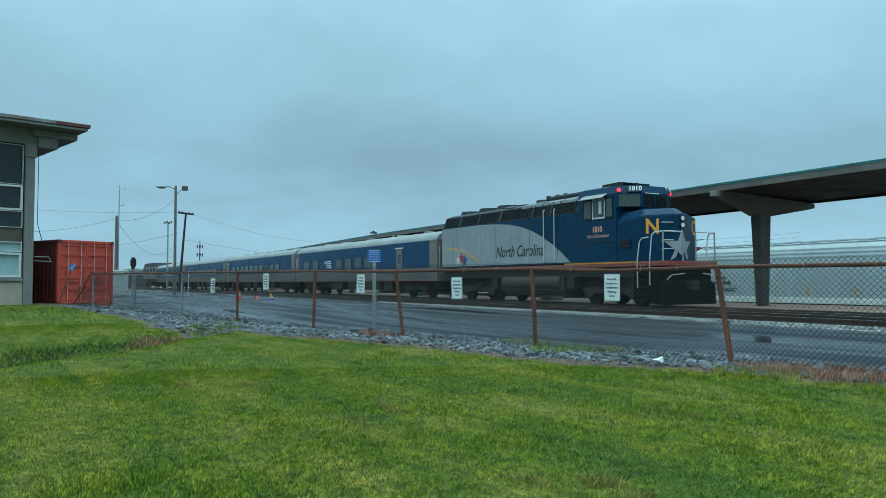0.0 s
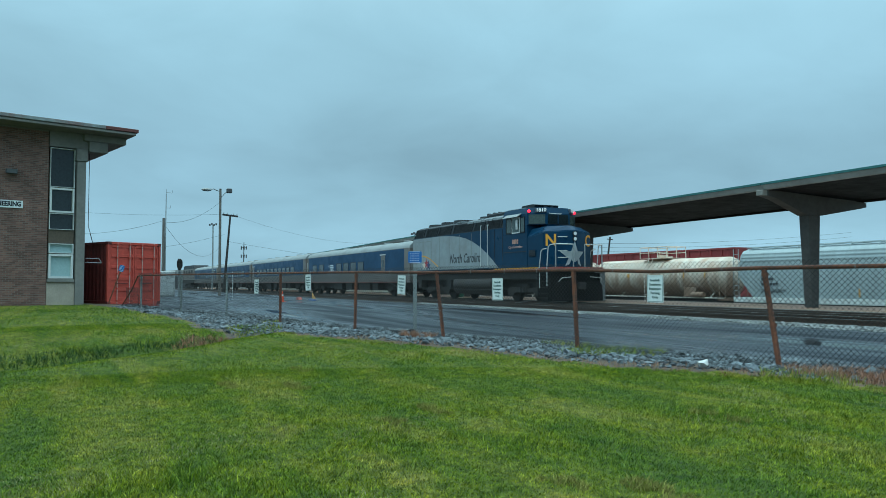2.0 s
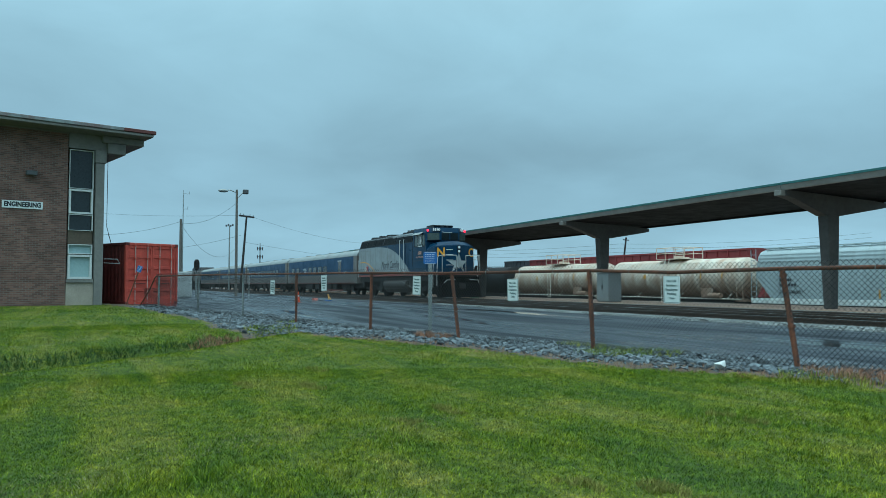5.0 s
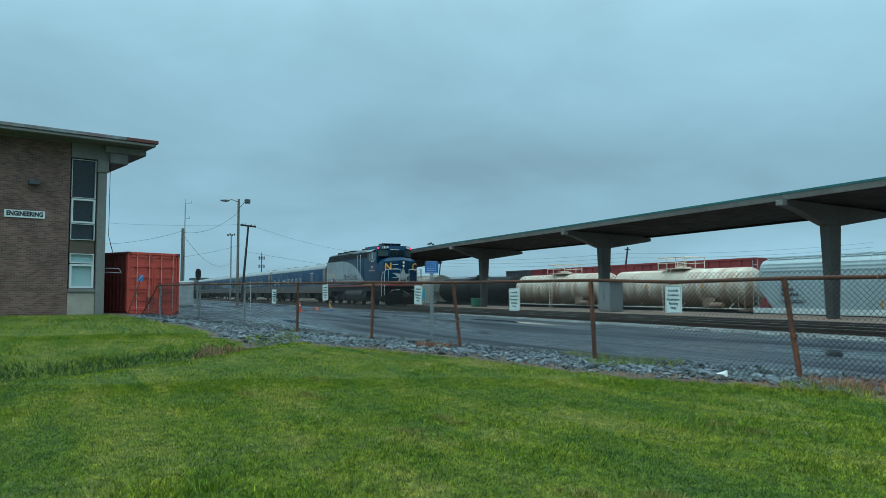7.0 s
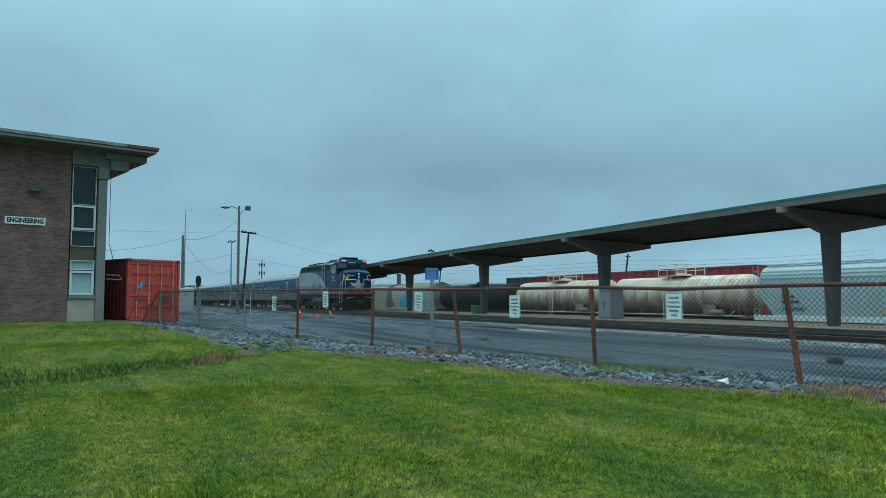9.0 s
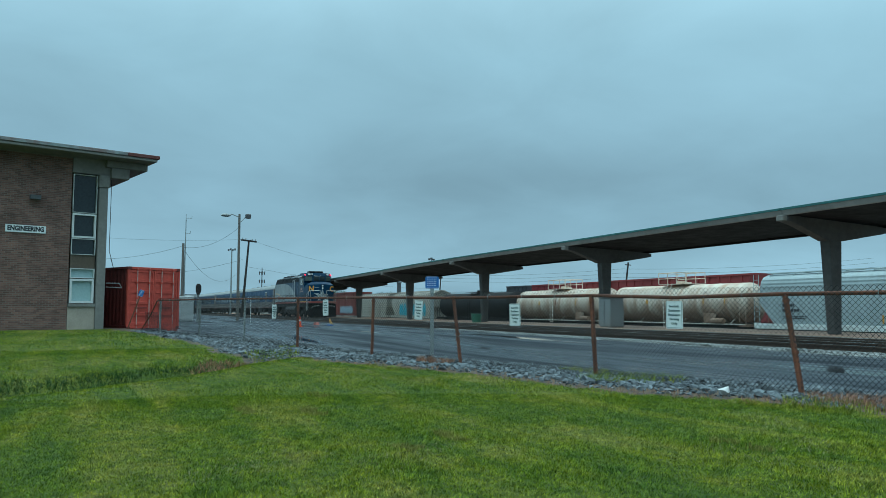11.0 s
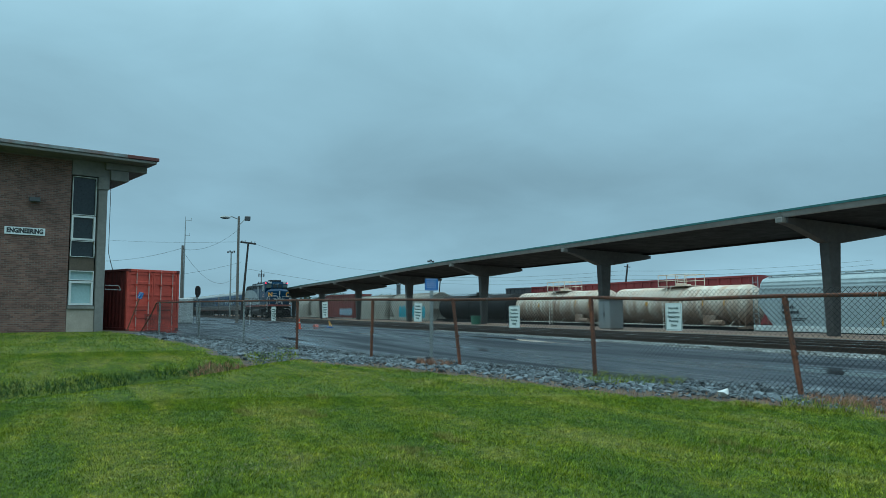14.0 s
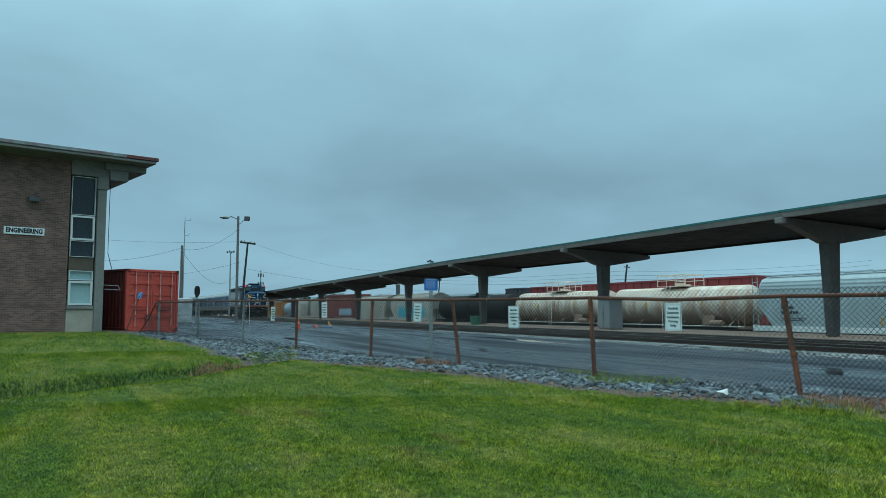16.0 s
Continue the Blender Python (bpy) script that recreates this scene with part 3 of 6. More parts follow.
for i, c in enumerate(COLS):
    zt = canopy_z(c)
    prism(bm := B(), [(25.0, zt - .31), (25.0, zt - .52), (25.5, zt - .62), (27.25, zt - 1.22), (28.15, zt - 1.22), (30.7, zt - .82), (31.1, zt - .74), (31.1, zt - .56), (30.3, zt - .5), (25.5, zt - .30)], c - .22, c + .22, "x")
    part("arm", bm, CAN_COL, canopy)
    bx(bm := B(), c - .17, c + .17, 24.74, 25.02, zt - .52, zt - .30, .02)
    part("arm_end", bm, CONC, canopy, "paler concrete arm end")
    bm = B()
    lo4 = [bm.verts.new((c + sx * .19, 27.7 + sy * .20, -.052)) for sx, sy in ((-1, -1), (1, -1), (1, 1), (-1, 1))]
    hi4 = [bm.verts.new((c + sx * .24, 27.7 + sy * .36, zt - 1.215)) for sx, sy in ((-1, -1), (1, -1), (1, 1), (-1, 1))]
    bm.faces.new(lo4[::-1]), bm.faces.new(hi4)
    for k in range(4):
        bm.faces.new((lo4[k], lo4[(k + 1) % 4], hi4[(k + 1) % 4], hi4[k]))
    bmesh.ops.bevel(bm, geom=bm.edges[:], offset=.025, segments=1, affect="EDGES")
    part("column", bm, CAN_COL, canopy)

# grey equipment cabinet beside a column
cabinet = thing("equipment_cabinet", "dull grey steel equipment cabinet standing on the platform", "cabinet", m=pose(-34.35, 26.5, -.048) @ Matrix.Diagonal((.70, 1, 1, 1)))
bx(bm := B(), -.75, .75, -.45, .45, .06, 1.62, .02)
part("body", bm, CAB_GREY, cabinet)
bx(bm := B(), -.80, .80, -.5, .5, 1.622, 1.68, .015)
part("lid", bm, CAB_GREY, cabinet)
for s in (-1, 1):
    bx(bm := B(), s * .37 - .34, s * .37 + .34, -.475, -.452, .14, 1.52, .008)
    part("door", bm, CAB_GREY, cabinet)
    bx(bm := B(), s * .08 - .015, s * .08 + .015, -.51, -.478, .75, .95)
    part("handle", bm, LAMP_GREY, cabinet)
bx(bm := B(), -.7, .7, -.42, .42, 0, .058)
part("plinth", bm, CONC, cabinet)

# green bin on the platform
bin_ = thing("green_bin", "low green plastic bin beside a platform column", "bin", m=pose(-50.6, 26.4, -.05))
bm = B()
rod(bm, (0, 0, 0), (0, 0, .62), .34, 14, .40)
part("tub", bm, M("green plastic", (.03, .17, .11), .5), bin_)
bm = B()
rod(bm, (0, 0, .622), (0, 0, .67), .43, 14, .40)
part("lid", bm, M("green plastic lid", (.03, .15, .10), .5), bin_)

# ---------------------------------------------------------------- brick office building
house = thing("office_building", "two-storey dark brick office building with concrete frame and flat roof", "building", m=pose(-32.81, .54, .12, 0, 0, 15))
bx(bm := B(), -11, 0, -24, -1.50, 0, 6.75)
bx(bm, -11, -.35, -1.50, -.3, 0, 6.75)
part("wall", bm, BRICK, house, "dark brown running-bond brick wall")
bx(bm := B(), -.36, .10, -.50, -.17, -.1, 5.70, .012)
part("corner_pier", bm, BEAM, house)
bx(bm := B(), -.36, .16, -.54, -.12, 5.702, 6.20, .012)
part("pier_cap", bm, CONC, house)
bx(bm := B(), -10.9, -.37, -.32, -.24, 0, 6.2)
part("end_wall", bm, BEAM, house)
bx(bm := B(), -10.9, .06, -1.49, .02, 6.205, 6.80)
part("lintel", bm, BEAM, house, "grey painted concrete lintel")
bx(bm := B(), -10.9, .02, -24, -1.495, 6.752, 6.80)
part("frieze", bm, BEAM, house)
bx(bm := B(), -10.9, .22, -.10, .60, 6.10, 6.52, .02)
bx(bm, -10.9, .26, -.3, 1.30, 6.522, 6.80, .02)
part("stepped_corbel", bm, BEAM, house, "stepped concrete eave corbel")
bx(bm := B(), -11.3, 1.05, -24.5, 1.42, 6.803, 6.92, .02)
roof = part("roof", bm, BEAM, house, "wide flat overhanging roof slab")
bx(bm := B(), -11.3, 1.10, -24.5, .25, 6.923, 7.06, .012)
part("fascia", bm, FASCIA, roof, "weathered metal fascia with red flaking paint")
bx(bm := B(), -11.3, 1.10, .255, 1.50, 6.923, 7.06, .012)
part("fascia_end", bm, FASCIA_RED, roof)


def window_unit(z0, z1, material, frame_w=.055, y0=-1.44, y1=-.56, depth=-.10):
    w = new("window")
    w.parent = house
    bx(bm := B(), depth - .04, depth, y0, y1, z0, z1)
    part("pane", bm, material, w)
    if frame_w:
        bm = B()
        bx(bm, depth + .002, .03, y0, y1, z0, z0 + frame_w), bx(bm, depth + .002, .03, y0, y1, z1 - frame_w, z1)
        bx(bm, depth + .002, .03, y0, y0 + frame_w, z0 + frame_w, z1 - frame_w), bx(bm, depth + .002, .03, y1 - frame_w, y1, z0 + frame_w, z1 - frame_w)
        part("frame", bm, FRAME, w, "white painted window frame")
    return w


window_unit(4.63, 6.15, GLASS, .018)
window_unit(3.64, 4.60, GLASS, .07)
window_unit(2.98, 3.61, GLASS, .02)
window_unit(2.06, 2.44, SASH, .03)
window_unit(1.09, 2.03, SASH, .08)
bx(bm := B(), -.12, -.03, -1.45, -.55, 2.455, 2.965)
part("spandrel_panel", bm, M("brown spandrel", (.10, .072, .05), .6), house)
bx(bm := B(), -.2, .10, -1.50, -.52, .94, 1.07, .01)
part("sill", bm, CONC, house)
bx(bm := B(), -.2, .02, -1.49, -.505, 0, .935)
part("lower_panel", bm, SAND, house, "tan stucco panel under the window")
bx(bm := B(), .0, .045, -3.72, -2.36, 3.72, 4.00, .004)
plate = part("name_sign", bm, SIGN, house, "white sign board with dark capitals")
bx(bm := B(), .0452, .047, -3.70, -2.38, 3.738, 3.982)
words("lettering", "ENGINEERING", .24, INK, plate, pose(.048, -3.04, 3.862) @ FRONT, bold=.012, wide=.80)
bm.free()
bx(bm := B(), .0, .10, -2.86, -2.66, 5.02, 5.14, .01), bx(bm, .10, .24, -2.98, -2.6, 4.98, 5.16, .02)
part("wall_lamp", bm, LAMP_GREY, house)
pipe(bm := B(), [(-.2, .03, 6.1), (-.2, .03, 3.2), (-.2, .22, 2.5), (-.2, .10, 2.9)], .012)
part("hanging_cable", bm, WIRE, house)
pipe(bm := B(), [(-.4, .0, 1.9), (-.4, .52, 1.9), (-.4, .62, 1.72), (-.4, .0, 1.74)], .016)
part("wall_bracket", bm, GALV, house)
bx(bm := B(), -11, .9, -24, 2.2, -.35, .005)
part("footing_slab", bm, CONC, house, "pale concrete strip at the wall foot")

# ---------------------------------------------------------------- red shipping container
box_m = pose(-33.5, 1.27, .14, 0, 0, 28)
cont = thing("shipping_container", "faded red steel shipping container with closed double doors", "container", m=box_m)
L, Wd, H = 12.0, 2.44, 2.59
bm = B()
for y in (.06, Wd - .06):
    n = int(L / .28)
    prev = None
    for k in range(n + 1):
        for dx, dy in ((0, 0), (.07, .036), (.14, .036), (.21, 0)):
            x = -.1 - (L - .2) * k / n - dx
            yy = y + (dy if y < 1 else -dy)
            cur = (bm.verts.new((x, yy, .16)), bm.verts.new((x, yy, H - .1)))
            if prev:
                bm.faces.new((prev[0], cur[0], cur[1], prev[1]))
            prev = cur
part("side_wall", bm, CONT_SIDE, cont, "corrugated dark red side wall")
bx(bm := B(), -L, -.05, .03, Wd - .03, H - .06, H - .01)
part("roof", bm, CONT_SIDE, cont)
bm = B()
for y in (.05, Wd - .05):
    bx(bm, -L, -.02, y - .05, y + .05, 0, .155), bx(bm, -L, -.02, y - .05, y + .05, H - .10, H, .01)
bx(bm, -L, -L + .1, 0, Wd, 0, H)
bx(bm, -L, -.2, .1, Wd - .1, .05, .14)
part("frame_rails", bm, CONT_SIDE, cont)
bm = B()
bx(bm, -.12, 0, 0, .09, .0, H, .01), bx(bm, -.12, 0, Wd - .09, Wd, .0, H, .01)
bx(bm, -.12, 0, .09, Wd - .09, 0, .14, .01), bx(bm, -.12, 0, .09, Wd - .09, H - .11, H, .01)
part("door_frame", bm, CONT_RED, cont)
for y0 in (.10, 1.225):
    y1 = y0 + 1.11
    bm = B()
    bx(bm, -.10, -.06, y0, y1, .15, H - .12)
    bx(bm, -.059, -.03, y0, y0 + .07, .15, H - .12), bx(bm, -.059, -.03, y1 - .07, y1, .15, H - .12)
    for z in (.15, .55, 1.02, 1.49, 1.96, 2.36):
        bx(bm, -.059, -.028, y0 + .07, y1 - .07, z, z + .13, .008)
    door = part("door", bm, CONT_RED, cont, "ribbed red steel door leaf")
    for f in (.30, .80):
        yy = y0 + 1.11 * f
        rod(bm := B(), (0.0, yy, .05), (0.0, yy, H - .03), .019)
        part("lock_rod", bm, ROD, door)
        for z in (.12, .62, 1.25, 1.9, 2.45):
            bx(bm := B(), -.03, .03, yy - .045, yy + .045, z, z + .07)
            part("rod_keeper", bm, CONT_RED, door)
    bx(bm := B(), .01, .035, y0 + .22, y0 + .78, .86, .90)
    part("handle", bm, CONT_SIDE, door)
for y in (0, Wd):
    for z in (0, H):
        bx(bm := B(), -.17, .012, y - (.004 if y == 0 else .158), y + (.158 if y == 0 else .004), z - (.004 if z == 0 else .115), z + (.115 if z == 0 else .004), .01)
        part("corner_casting", bm, CONT_SIDE, cont)


# ---------------------------------------------------------------- chain-link fence
fence = thing("chain_link_fence", "rusty chain-link fence with brown pipe posts and top rail", "fence", m=pose(0, 0, 0))


def fz(x):
    return float(np.interp(x, [-28.5, -24, -18, -12, -6], [.07, .07, .04, .0, -.04]))


def fence_post(xb, lean, material=None, r=.032, dy=0.0, h=1.22):
    """A pipe post: foot on the fence line, its top set off along the line by lean."""
    xt = xb + lean
    rod(bm := B(), (xb, fence_y(xb) + dy, fz(xb) - .1), (xt, fence_y(xt), fz(xt) + h), r, 10)
    p = part("post", bm, material or RUST, fence)
    for f in (.45, .93):
        x = xb + lean * f
        z = fz(xb) + h * f
        rod(bm := B(), (x, fence_y(x), z - .02), (x, fence_y(x), z + .02), r + .009, 10)
        part("tie_band", bm, material or RUST, p)
    return p


fence_post(-6.02, -.18)
fence_post(-8.95, -.07)
fence_post(-11.92, -.22)
fence_post(-14.75, .05)
fence_post(-17.96, .01)
fence_post(-21.0, .0, GALV, .028)
fence_post(-24.3, .02, GALV)
fence_post(-28.0, .02, GALV)
fence_post(-2.8, 0)
rail_x = [-28.0, -24.3, -21, -17.7, -14.7, -12.2, -9.02, -7.62, -6.2, -2.8, 2]
rail_dz = [0, 0, 0, 0, 0, -.02, 0, -.035, 0, 0, 0]
for (a, da), (b, db) in zip(zip(rail_x, rail_dz), zip(rail_x[1:], rail_dz[1:])):
    rod(bm := B(), (a, fence_y(a), fz(a) + 1.21 + da), (b, fence_y(b), fz(b) + 1.21 + db), .024, 10)
    part("top_rail", bm, RUST, fence)
pipe(bm := B(), [(-28.0, fence_y(-28), fz(-28) + 1.21), (-28.35, fence_y(-28.35), fz(-28) + 1.2), (-29.0, fence_y(-29), fz(-28) + .72), (-30.2, fence_y(-30.2), .12)], .024, 8)
part("bent_rail", bm, RUST, fence, "bent-down end of the rusty top rail")


def net(x0, x1, cell, r, extra=0.0):
    """Woven wire diamonds between two places along the fence, as thin three-sided wires."""
    u = math.sqrt(1 + .235 ** 2)
    n = int((x1 - x0) * u / cell)
    rows = int(1.25 / (cell * .5))
    A, Bs = [], []
    for k in range(n + 1):
        for s in (0, 1):
            for j in range(rows):
                za, zb = j * cell * .5, (j + 1) * cell * .5
                o = cell * .5
                fa, fb = (o if j % 2 else 0), (0 if j % 2 else o)
                xa = k * cell + (cell - fa if s else fa)
                xb = k * cell + (cell - fb if s else fb)
                A.append((xa, za)), Bs.append((xb, zb))
    A, Bs = np.array(A), np.array(Bs)

    def world_of(p):
        x = x0 + p[:, 0] / u
        w = .012 * np.sin(x * 2.1) + .02 * np.sin(x * .9 + p[:, 1] * 3)
        h = p[:, 1] / 1.25
        z = np.interp(x, [-28.5, -24, -18, -12, -6], [.07, .07, .04, .0, -.04]) + .02 + h * (1.235 + extra)
        return np.stack([x, fence_y(x) + w * np.sin(h * 3.1) - .03, z], -1)
    a, b = world_of(A), world_of(Bs)
    d = b - a
    d /= np.linalg.norm(d, axis=1)[:, None]
    n1 = np.cross(d, (.2, -1, .1))
    n1 /= np.linalg.norm(n1, axis=1)[:, None]
    n2 = np.cross(d, n1)
    vs, fs, m = [], [], len(a)
    for base in (a, b):
        for k in range(3):
            vs.append(base + r * (math.cos(k * 2.094) * n1 + math.sin(k * 2.094) * n2))
    V = np.concatenate(vs)
    i = np.arange(m)
    for k in range(3):
        q = (k + 1) % 3
        fs.append(np.stack([i + k * m, i + q * m, i + (3 + q) * m, i + (3 + k) * m], -1))
    me = bpy.data.meshes.new("wire_mesh")
    me.from_pydata(V.tolist(), [], np.concatenate(fs).tolist())
    me.materials.append(WIRE)
    ob = new("wire_mesh", me)
    ob.parent = fence
    return tagged(ob, "woven steel wire mesh", kind="stuff")


net(-12.0, 0, .062, .0030, .055)
net(-28.2, -12.0, .075, .0032, .05)
net(-29.6, -28.2, .075, .0032, -.45)
for x in (-27, -25.5, -23, -22, -20, -19, -16.5, -15.7, -13.5, -12.9, -11.2, -10.4, -9.7, -8.3, -7.2, -6.7, -5.2, -4.5):
    y, z = fence_y(x), fz(x) + 1.215
    pipe(bm := B(), [(x, y - .03, z - .05), (x + .005, y - .033, z + .02), (x + .01, y, z + .034), (x + .012, y + .03, z)], .004, 5)
    part("wire_tie", bm, GALV, fence)
pipe(bm := B(), [(-13.6, fence_y(-13.6) - .03, 1.05), (-12.4, fence_y(-12.4) - .05, .62), (-11.6, fence_y(-11.6) - .03, .42)], .002, 5)
part("loose_wire", bm, GALV, fence)


def parking_sign(x, z0, w=.25, h=.36, tilt=0.0):
    s = thing("parking_sign", "small white sign with dark teal words wired to the fence", "sign", "parking signs on the fence", m=pose(x, fence_y(x) - .05, z0, 0, tilt, math.degrees(math.atan(.235))))
    bm = B()
    prism(bm, [(a * (w / 2 - .018) + .018 * math.cos(t) * 1.0, b * (h / 2 - .018) + .018 * math.sin(t)) for a, b, t0 in ((1, 1, 0), (-1, 1, 90), (-1, -1, 180), (1, -1, 270)) for t in (radians(t0), radians(t0 + 45), radians(t0 + 90))], -.002, .002, "y")
    part("plate", bm, SIGN, s)
    bm = B()
    t = .004
    for zz in (-h / 2 + .012, h / 2 - .012):
        bx(bm, -w / 2 + .014, w / 2 - .014, -.0032, -.0022, zz - t / 2, zz + t / 2)
    for xx in (-w / 2 + .012, w / 2 - .012):
        bx(bm, xx - t / 2, xx + t / 2, -.0032, -.0022, -h / 2 + .014, h / 2 - .014)
    part("border", bm, SIGN_INK, s)
    for i, line in enumerate(("Norfolk", "Southern", "Employee", "Parking", "Only")):
        words("lettering", line, .047, SIGN_INK, s, pose(0, -.0045, .112 - .056 * i) @ NEAR)
    return s


SIGNS = [(-7.61, .92), (-10.53, .90), (-13.09, .97), (-16.55, 1.02), (-19.11, .92)]
first_sign = parking_sign(*SIGNS[0])
for (x, z), tilt in zip(SIGNS[1:], (-1, 3, -2, 1)):
    copy_thing(first_sign, pose(x, fence_y(x) - .05, z, 0, tilt, math.degrees(math.atan(.235))))


def blue_sign(m, post_h, w, h, pw, metal, label):
    s = thing("blue_notice_sign", label, "sign", m=m)
    bx(bm := B(), -pw, pw, -.016, .016, -.2, post_h, .004)
    part("post", bm, metal, s)
    prism(bm := B(), [(a * (w / 2 - .03) + .03 * math.cos(t), post_h - h / 2 + .03 + b * (h / 2 - .03) + .03 * math.sin(t)) for a, b, t0 in ((1, 1, 0), (-1, 1, 90), (-1, -1, 180), (1, -1, 270)) for t in (radians(t0), radians(t0 + 45), radians(t0 + 90))], -.022, -.014, "y")
    plate_ = part("plate", bm, SIGN_BLUE, s)
    bm = B()
    for i in range(4):
        z = post_h - h / 2 + .03 + h * (.28 - .18 * i)
        x = -w * .36
        while x < w * .34:
            l = w * (.07 + .06 * ((i * 3 + int(x * 90)) % 3) / 2)
            bx(bm, x, min(x + l, w * .38), -.0245, -.0225, z - h * .022, z + h * .022)
            x += l + w * .05
    tagged(part("writing", bm, SIGN, plate_), kind="stuff")
    bm = B()
    for zz in (-1, 1):
        bx(bm, -w / 2 + .03, w / 2 - .03, -.0245, -.0225, post_h - h / 2 + .03 + zz * (h / 2 - .012) - .004, post_h - h / 2 + .03 + zz * (h / 2 - .012) + .004)
    part("border", bm, SIGN, plate_)
    return s


blue_sign(pose(-14.75, 6.62, .03, 0, 0, 66), 1.63, .29, .26, .04, GALV, "square blue notice on a galvanised post by the fence")
blue_sign(pose(-32.34, 1.25, .13, 0, 19, 72), 1.66, .19, .26, .022, RUST, "small blue notice on a leaning post by the container")

# ---------------------------------------------------------------- small things on the lot
cone = thing("traffic_cone", "orange traffic cone standing at the lot edge", "cone", m=pose(-36.3, 9.2, .10) @ Matrix.Scale(.72, 4))
bx(bm := B(), -.18, .18, -.18, .18, 0, .03, .01)
part("base", bm, CONE, cone)
bm = B()
rod(bm, (0, 0, .03), (0, 0, .71), .135, 14, .03)
part("body", bm, CONE, cone)
bm = B()
rod(bm, (0, 0, .40), (0, 0, .50), .0835, 14, .0675)
part("collar", bm, STAR, cone)

stand = thing("derail_stand", "blue and yellow track derail stand beside the rails", "track stand", m=pose(-40.3, 11.9, .02) @ Matrix.Scale(.75, 4))
bx(bm := B(), -.45, .45, -.12, .12, 0, .14, .02)
part("base", bm, SIGN_BLUE, stand)
pipe(bm := B(), [(.1, 0, .14), (-.12, 0, .55), (.65, 0, .16)], .035)
part("lever", bm, YELLOW, stand)
blk = thing("wheel_chock", "faded red wheel chock lying on the lot", "chock", m=pose(-42.0, 11.6, .05))
prism(bm := B(), [(-.3, 0), (.3, 0), (.22, .16), (-.1, .16)], -.1, .1, "y")
part("wedge", bm, M("faded red", (.5, .14, .11), .6), blk)
stake = thing("marker_stake", "thin white marker stake at the lot edge", "stake", m=pose(-49, 9.2, .05))
rod(bm := B(), (0, 0, -.05), (0, 0, 1.7), .02, 6)
part("shaft", bm, STEEL, stake)


# ---------------------------------------------------------------- poles, signal, wires
def at_bearing(heading, dist):
    h = radians(heading)
    return dist * math.sin(h), dist * math.cos(h)


lx, ly = at_bearing(-80.3, 59)
light = thing("light_pole", "grey weathered wooden pole with a street lamp and a floodlight", "street lamp", m=pose(lx, ly, .1, 0, -.5, 0))
rod(bm := B(), (0, 0, -.3), (0, 0, 8.1), .115, 10, .085)
part("pole", bm, WOOD, light)
pipe(bm := B(), [(0, -.1, 7.9), (.1, -.55, 8.05), (.15, -.8, 7.98)], .035)
arm_ = part("arm", bm, GALV, light)
bm = B()
bmesh.ops.create_uvsphere(bm, u_segments=12, v_segments=8, radius=.5, matrix=pose(.2, -1.05, 7.95, 0, 0, 0) @ Matrix.Diagonal((.34, .75, .26, 1)))
part("lamp_head", bm, GALV, light, smooth=True)
bx(bm := B(), -.15, .15, .45, .86, 7.80, 8.14, .04)
part("floodlight", bm, LAMP_GREY, light, "dark square floodlight")
pipe(bm := B(), [(0, .1, 7.5), (0, .5, 7.95)], .03)
part("bracket", bm, GALV, light)

tx, ty = at_bearing(-84.2, 62)
pole2 = thing("utility_pole", "weathered wooden utility pole with a thin radio mast", "utility pole", m=pose(tx, ty, .1))
rod(bm := B(), (0, 0, -.3), (0, 0, 6.0), .13, 10, .09)
part("pole", bm, WOOD, pole2)
rod(bm := B(), (.0, .14, 0), (.0, .16, 7.9), .06, 8, .03)
mast = part("mast", bm, GALV, pole2)
pipe(bm := B(), [(0, .16, 7.9), (0, .16, 8.3)], .015), pipe(bm, [(0, .16, 8.0), (0, .6, 8.0), (0, .6, 8.2)], .015), pipe(bm, [(0, .16, 6.8), (0, .5, 6.8), (0, .5, 7.0)], .015)
part("antenna", bm, GALV, mast)

ux, uy = at_bearing(-80.0, 92)
pole3 = thing("utility_pole", "dark tarred leaning utility pole with a crossarm", "utility pole", m=pose(ux, uy, 0, 0, 0, 10) @ pose(0, 0, 0, -4.4, 0, 0))
rod(bm := B(), (0, 0, -.4), (0, 0, 9.2), .17, 10, .11)
part("pole", bm, WOOD_DARK, pole3)
bx(bm := B(), -.1, .1, -.95, .95, 9.0, 9.2, .02)
part("crossarm", bm, WOOD_DARK, pole3)
for y in (-.8, -.4, .4, .8):
    rod(bm := B(), (0, y, 9.2), (0, y, 9.38), .05, 6)
    part("insulator", bm, GALV, pole3)

hx, hy = at_bearing(-80.8, 120)
high = thing("yard_light_mast", "tall thin yard light mast with a ring of floodlights", "light mast", m=pose(hx, hy, -.1))
rod(bm := B(), (0, 0, -.2), (0, 0, 10.1), .14, 8, .09)
part("mast", bm, GALV, high)
for k in range(4):
    bx(bm := B(), -.12, .12, -.6 + .32 * k, -.38 + .32 * k, 9.95 + .12 * (k % 2), 10.25 + .12 * (k % 2), .02)
    part("floodlight", bm, LAMP_GREY, high)

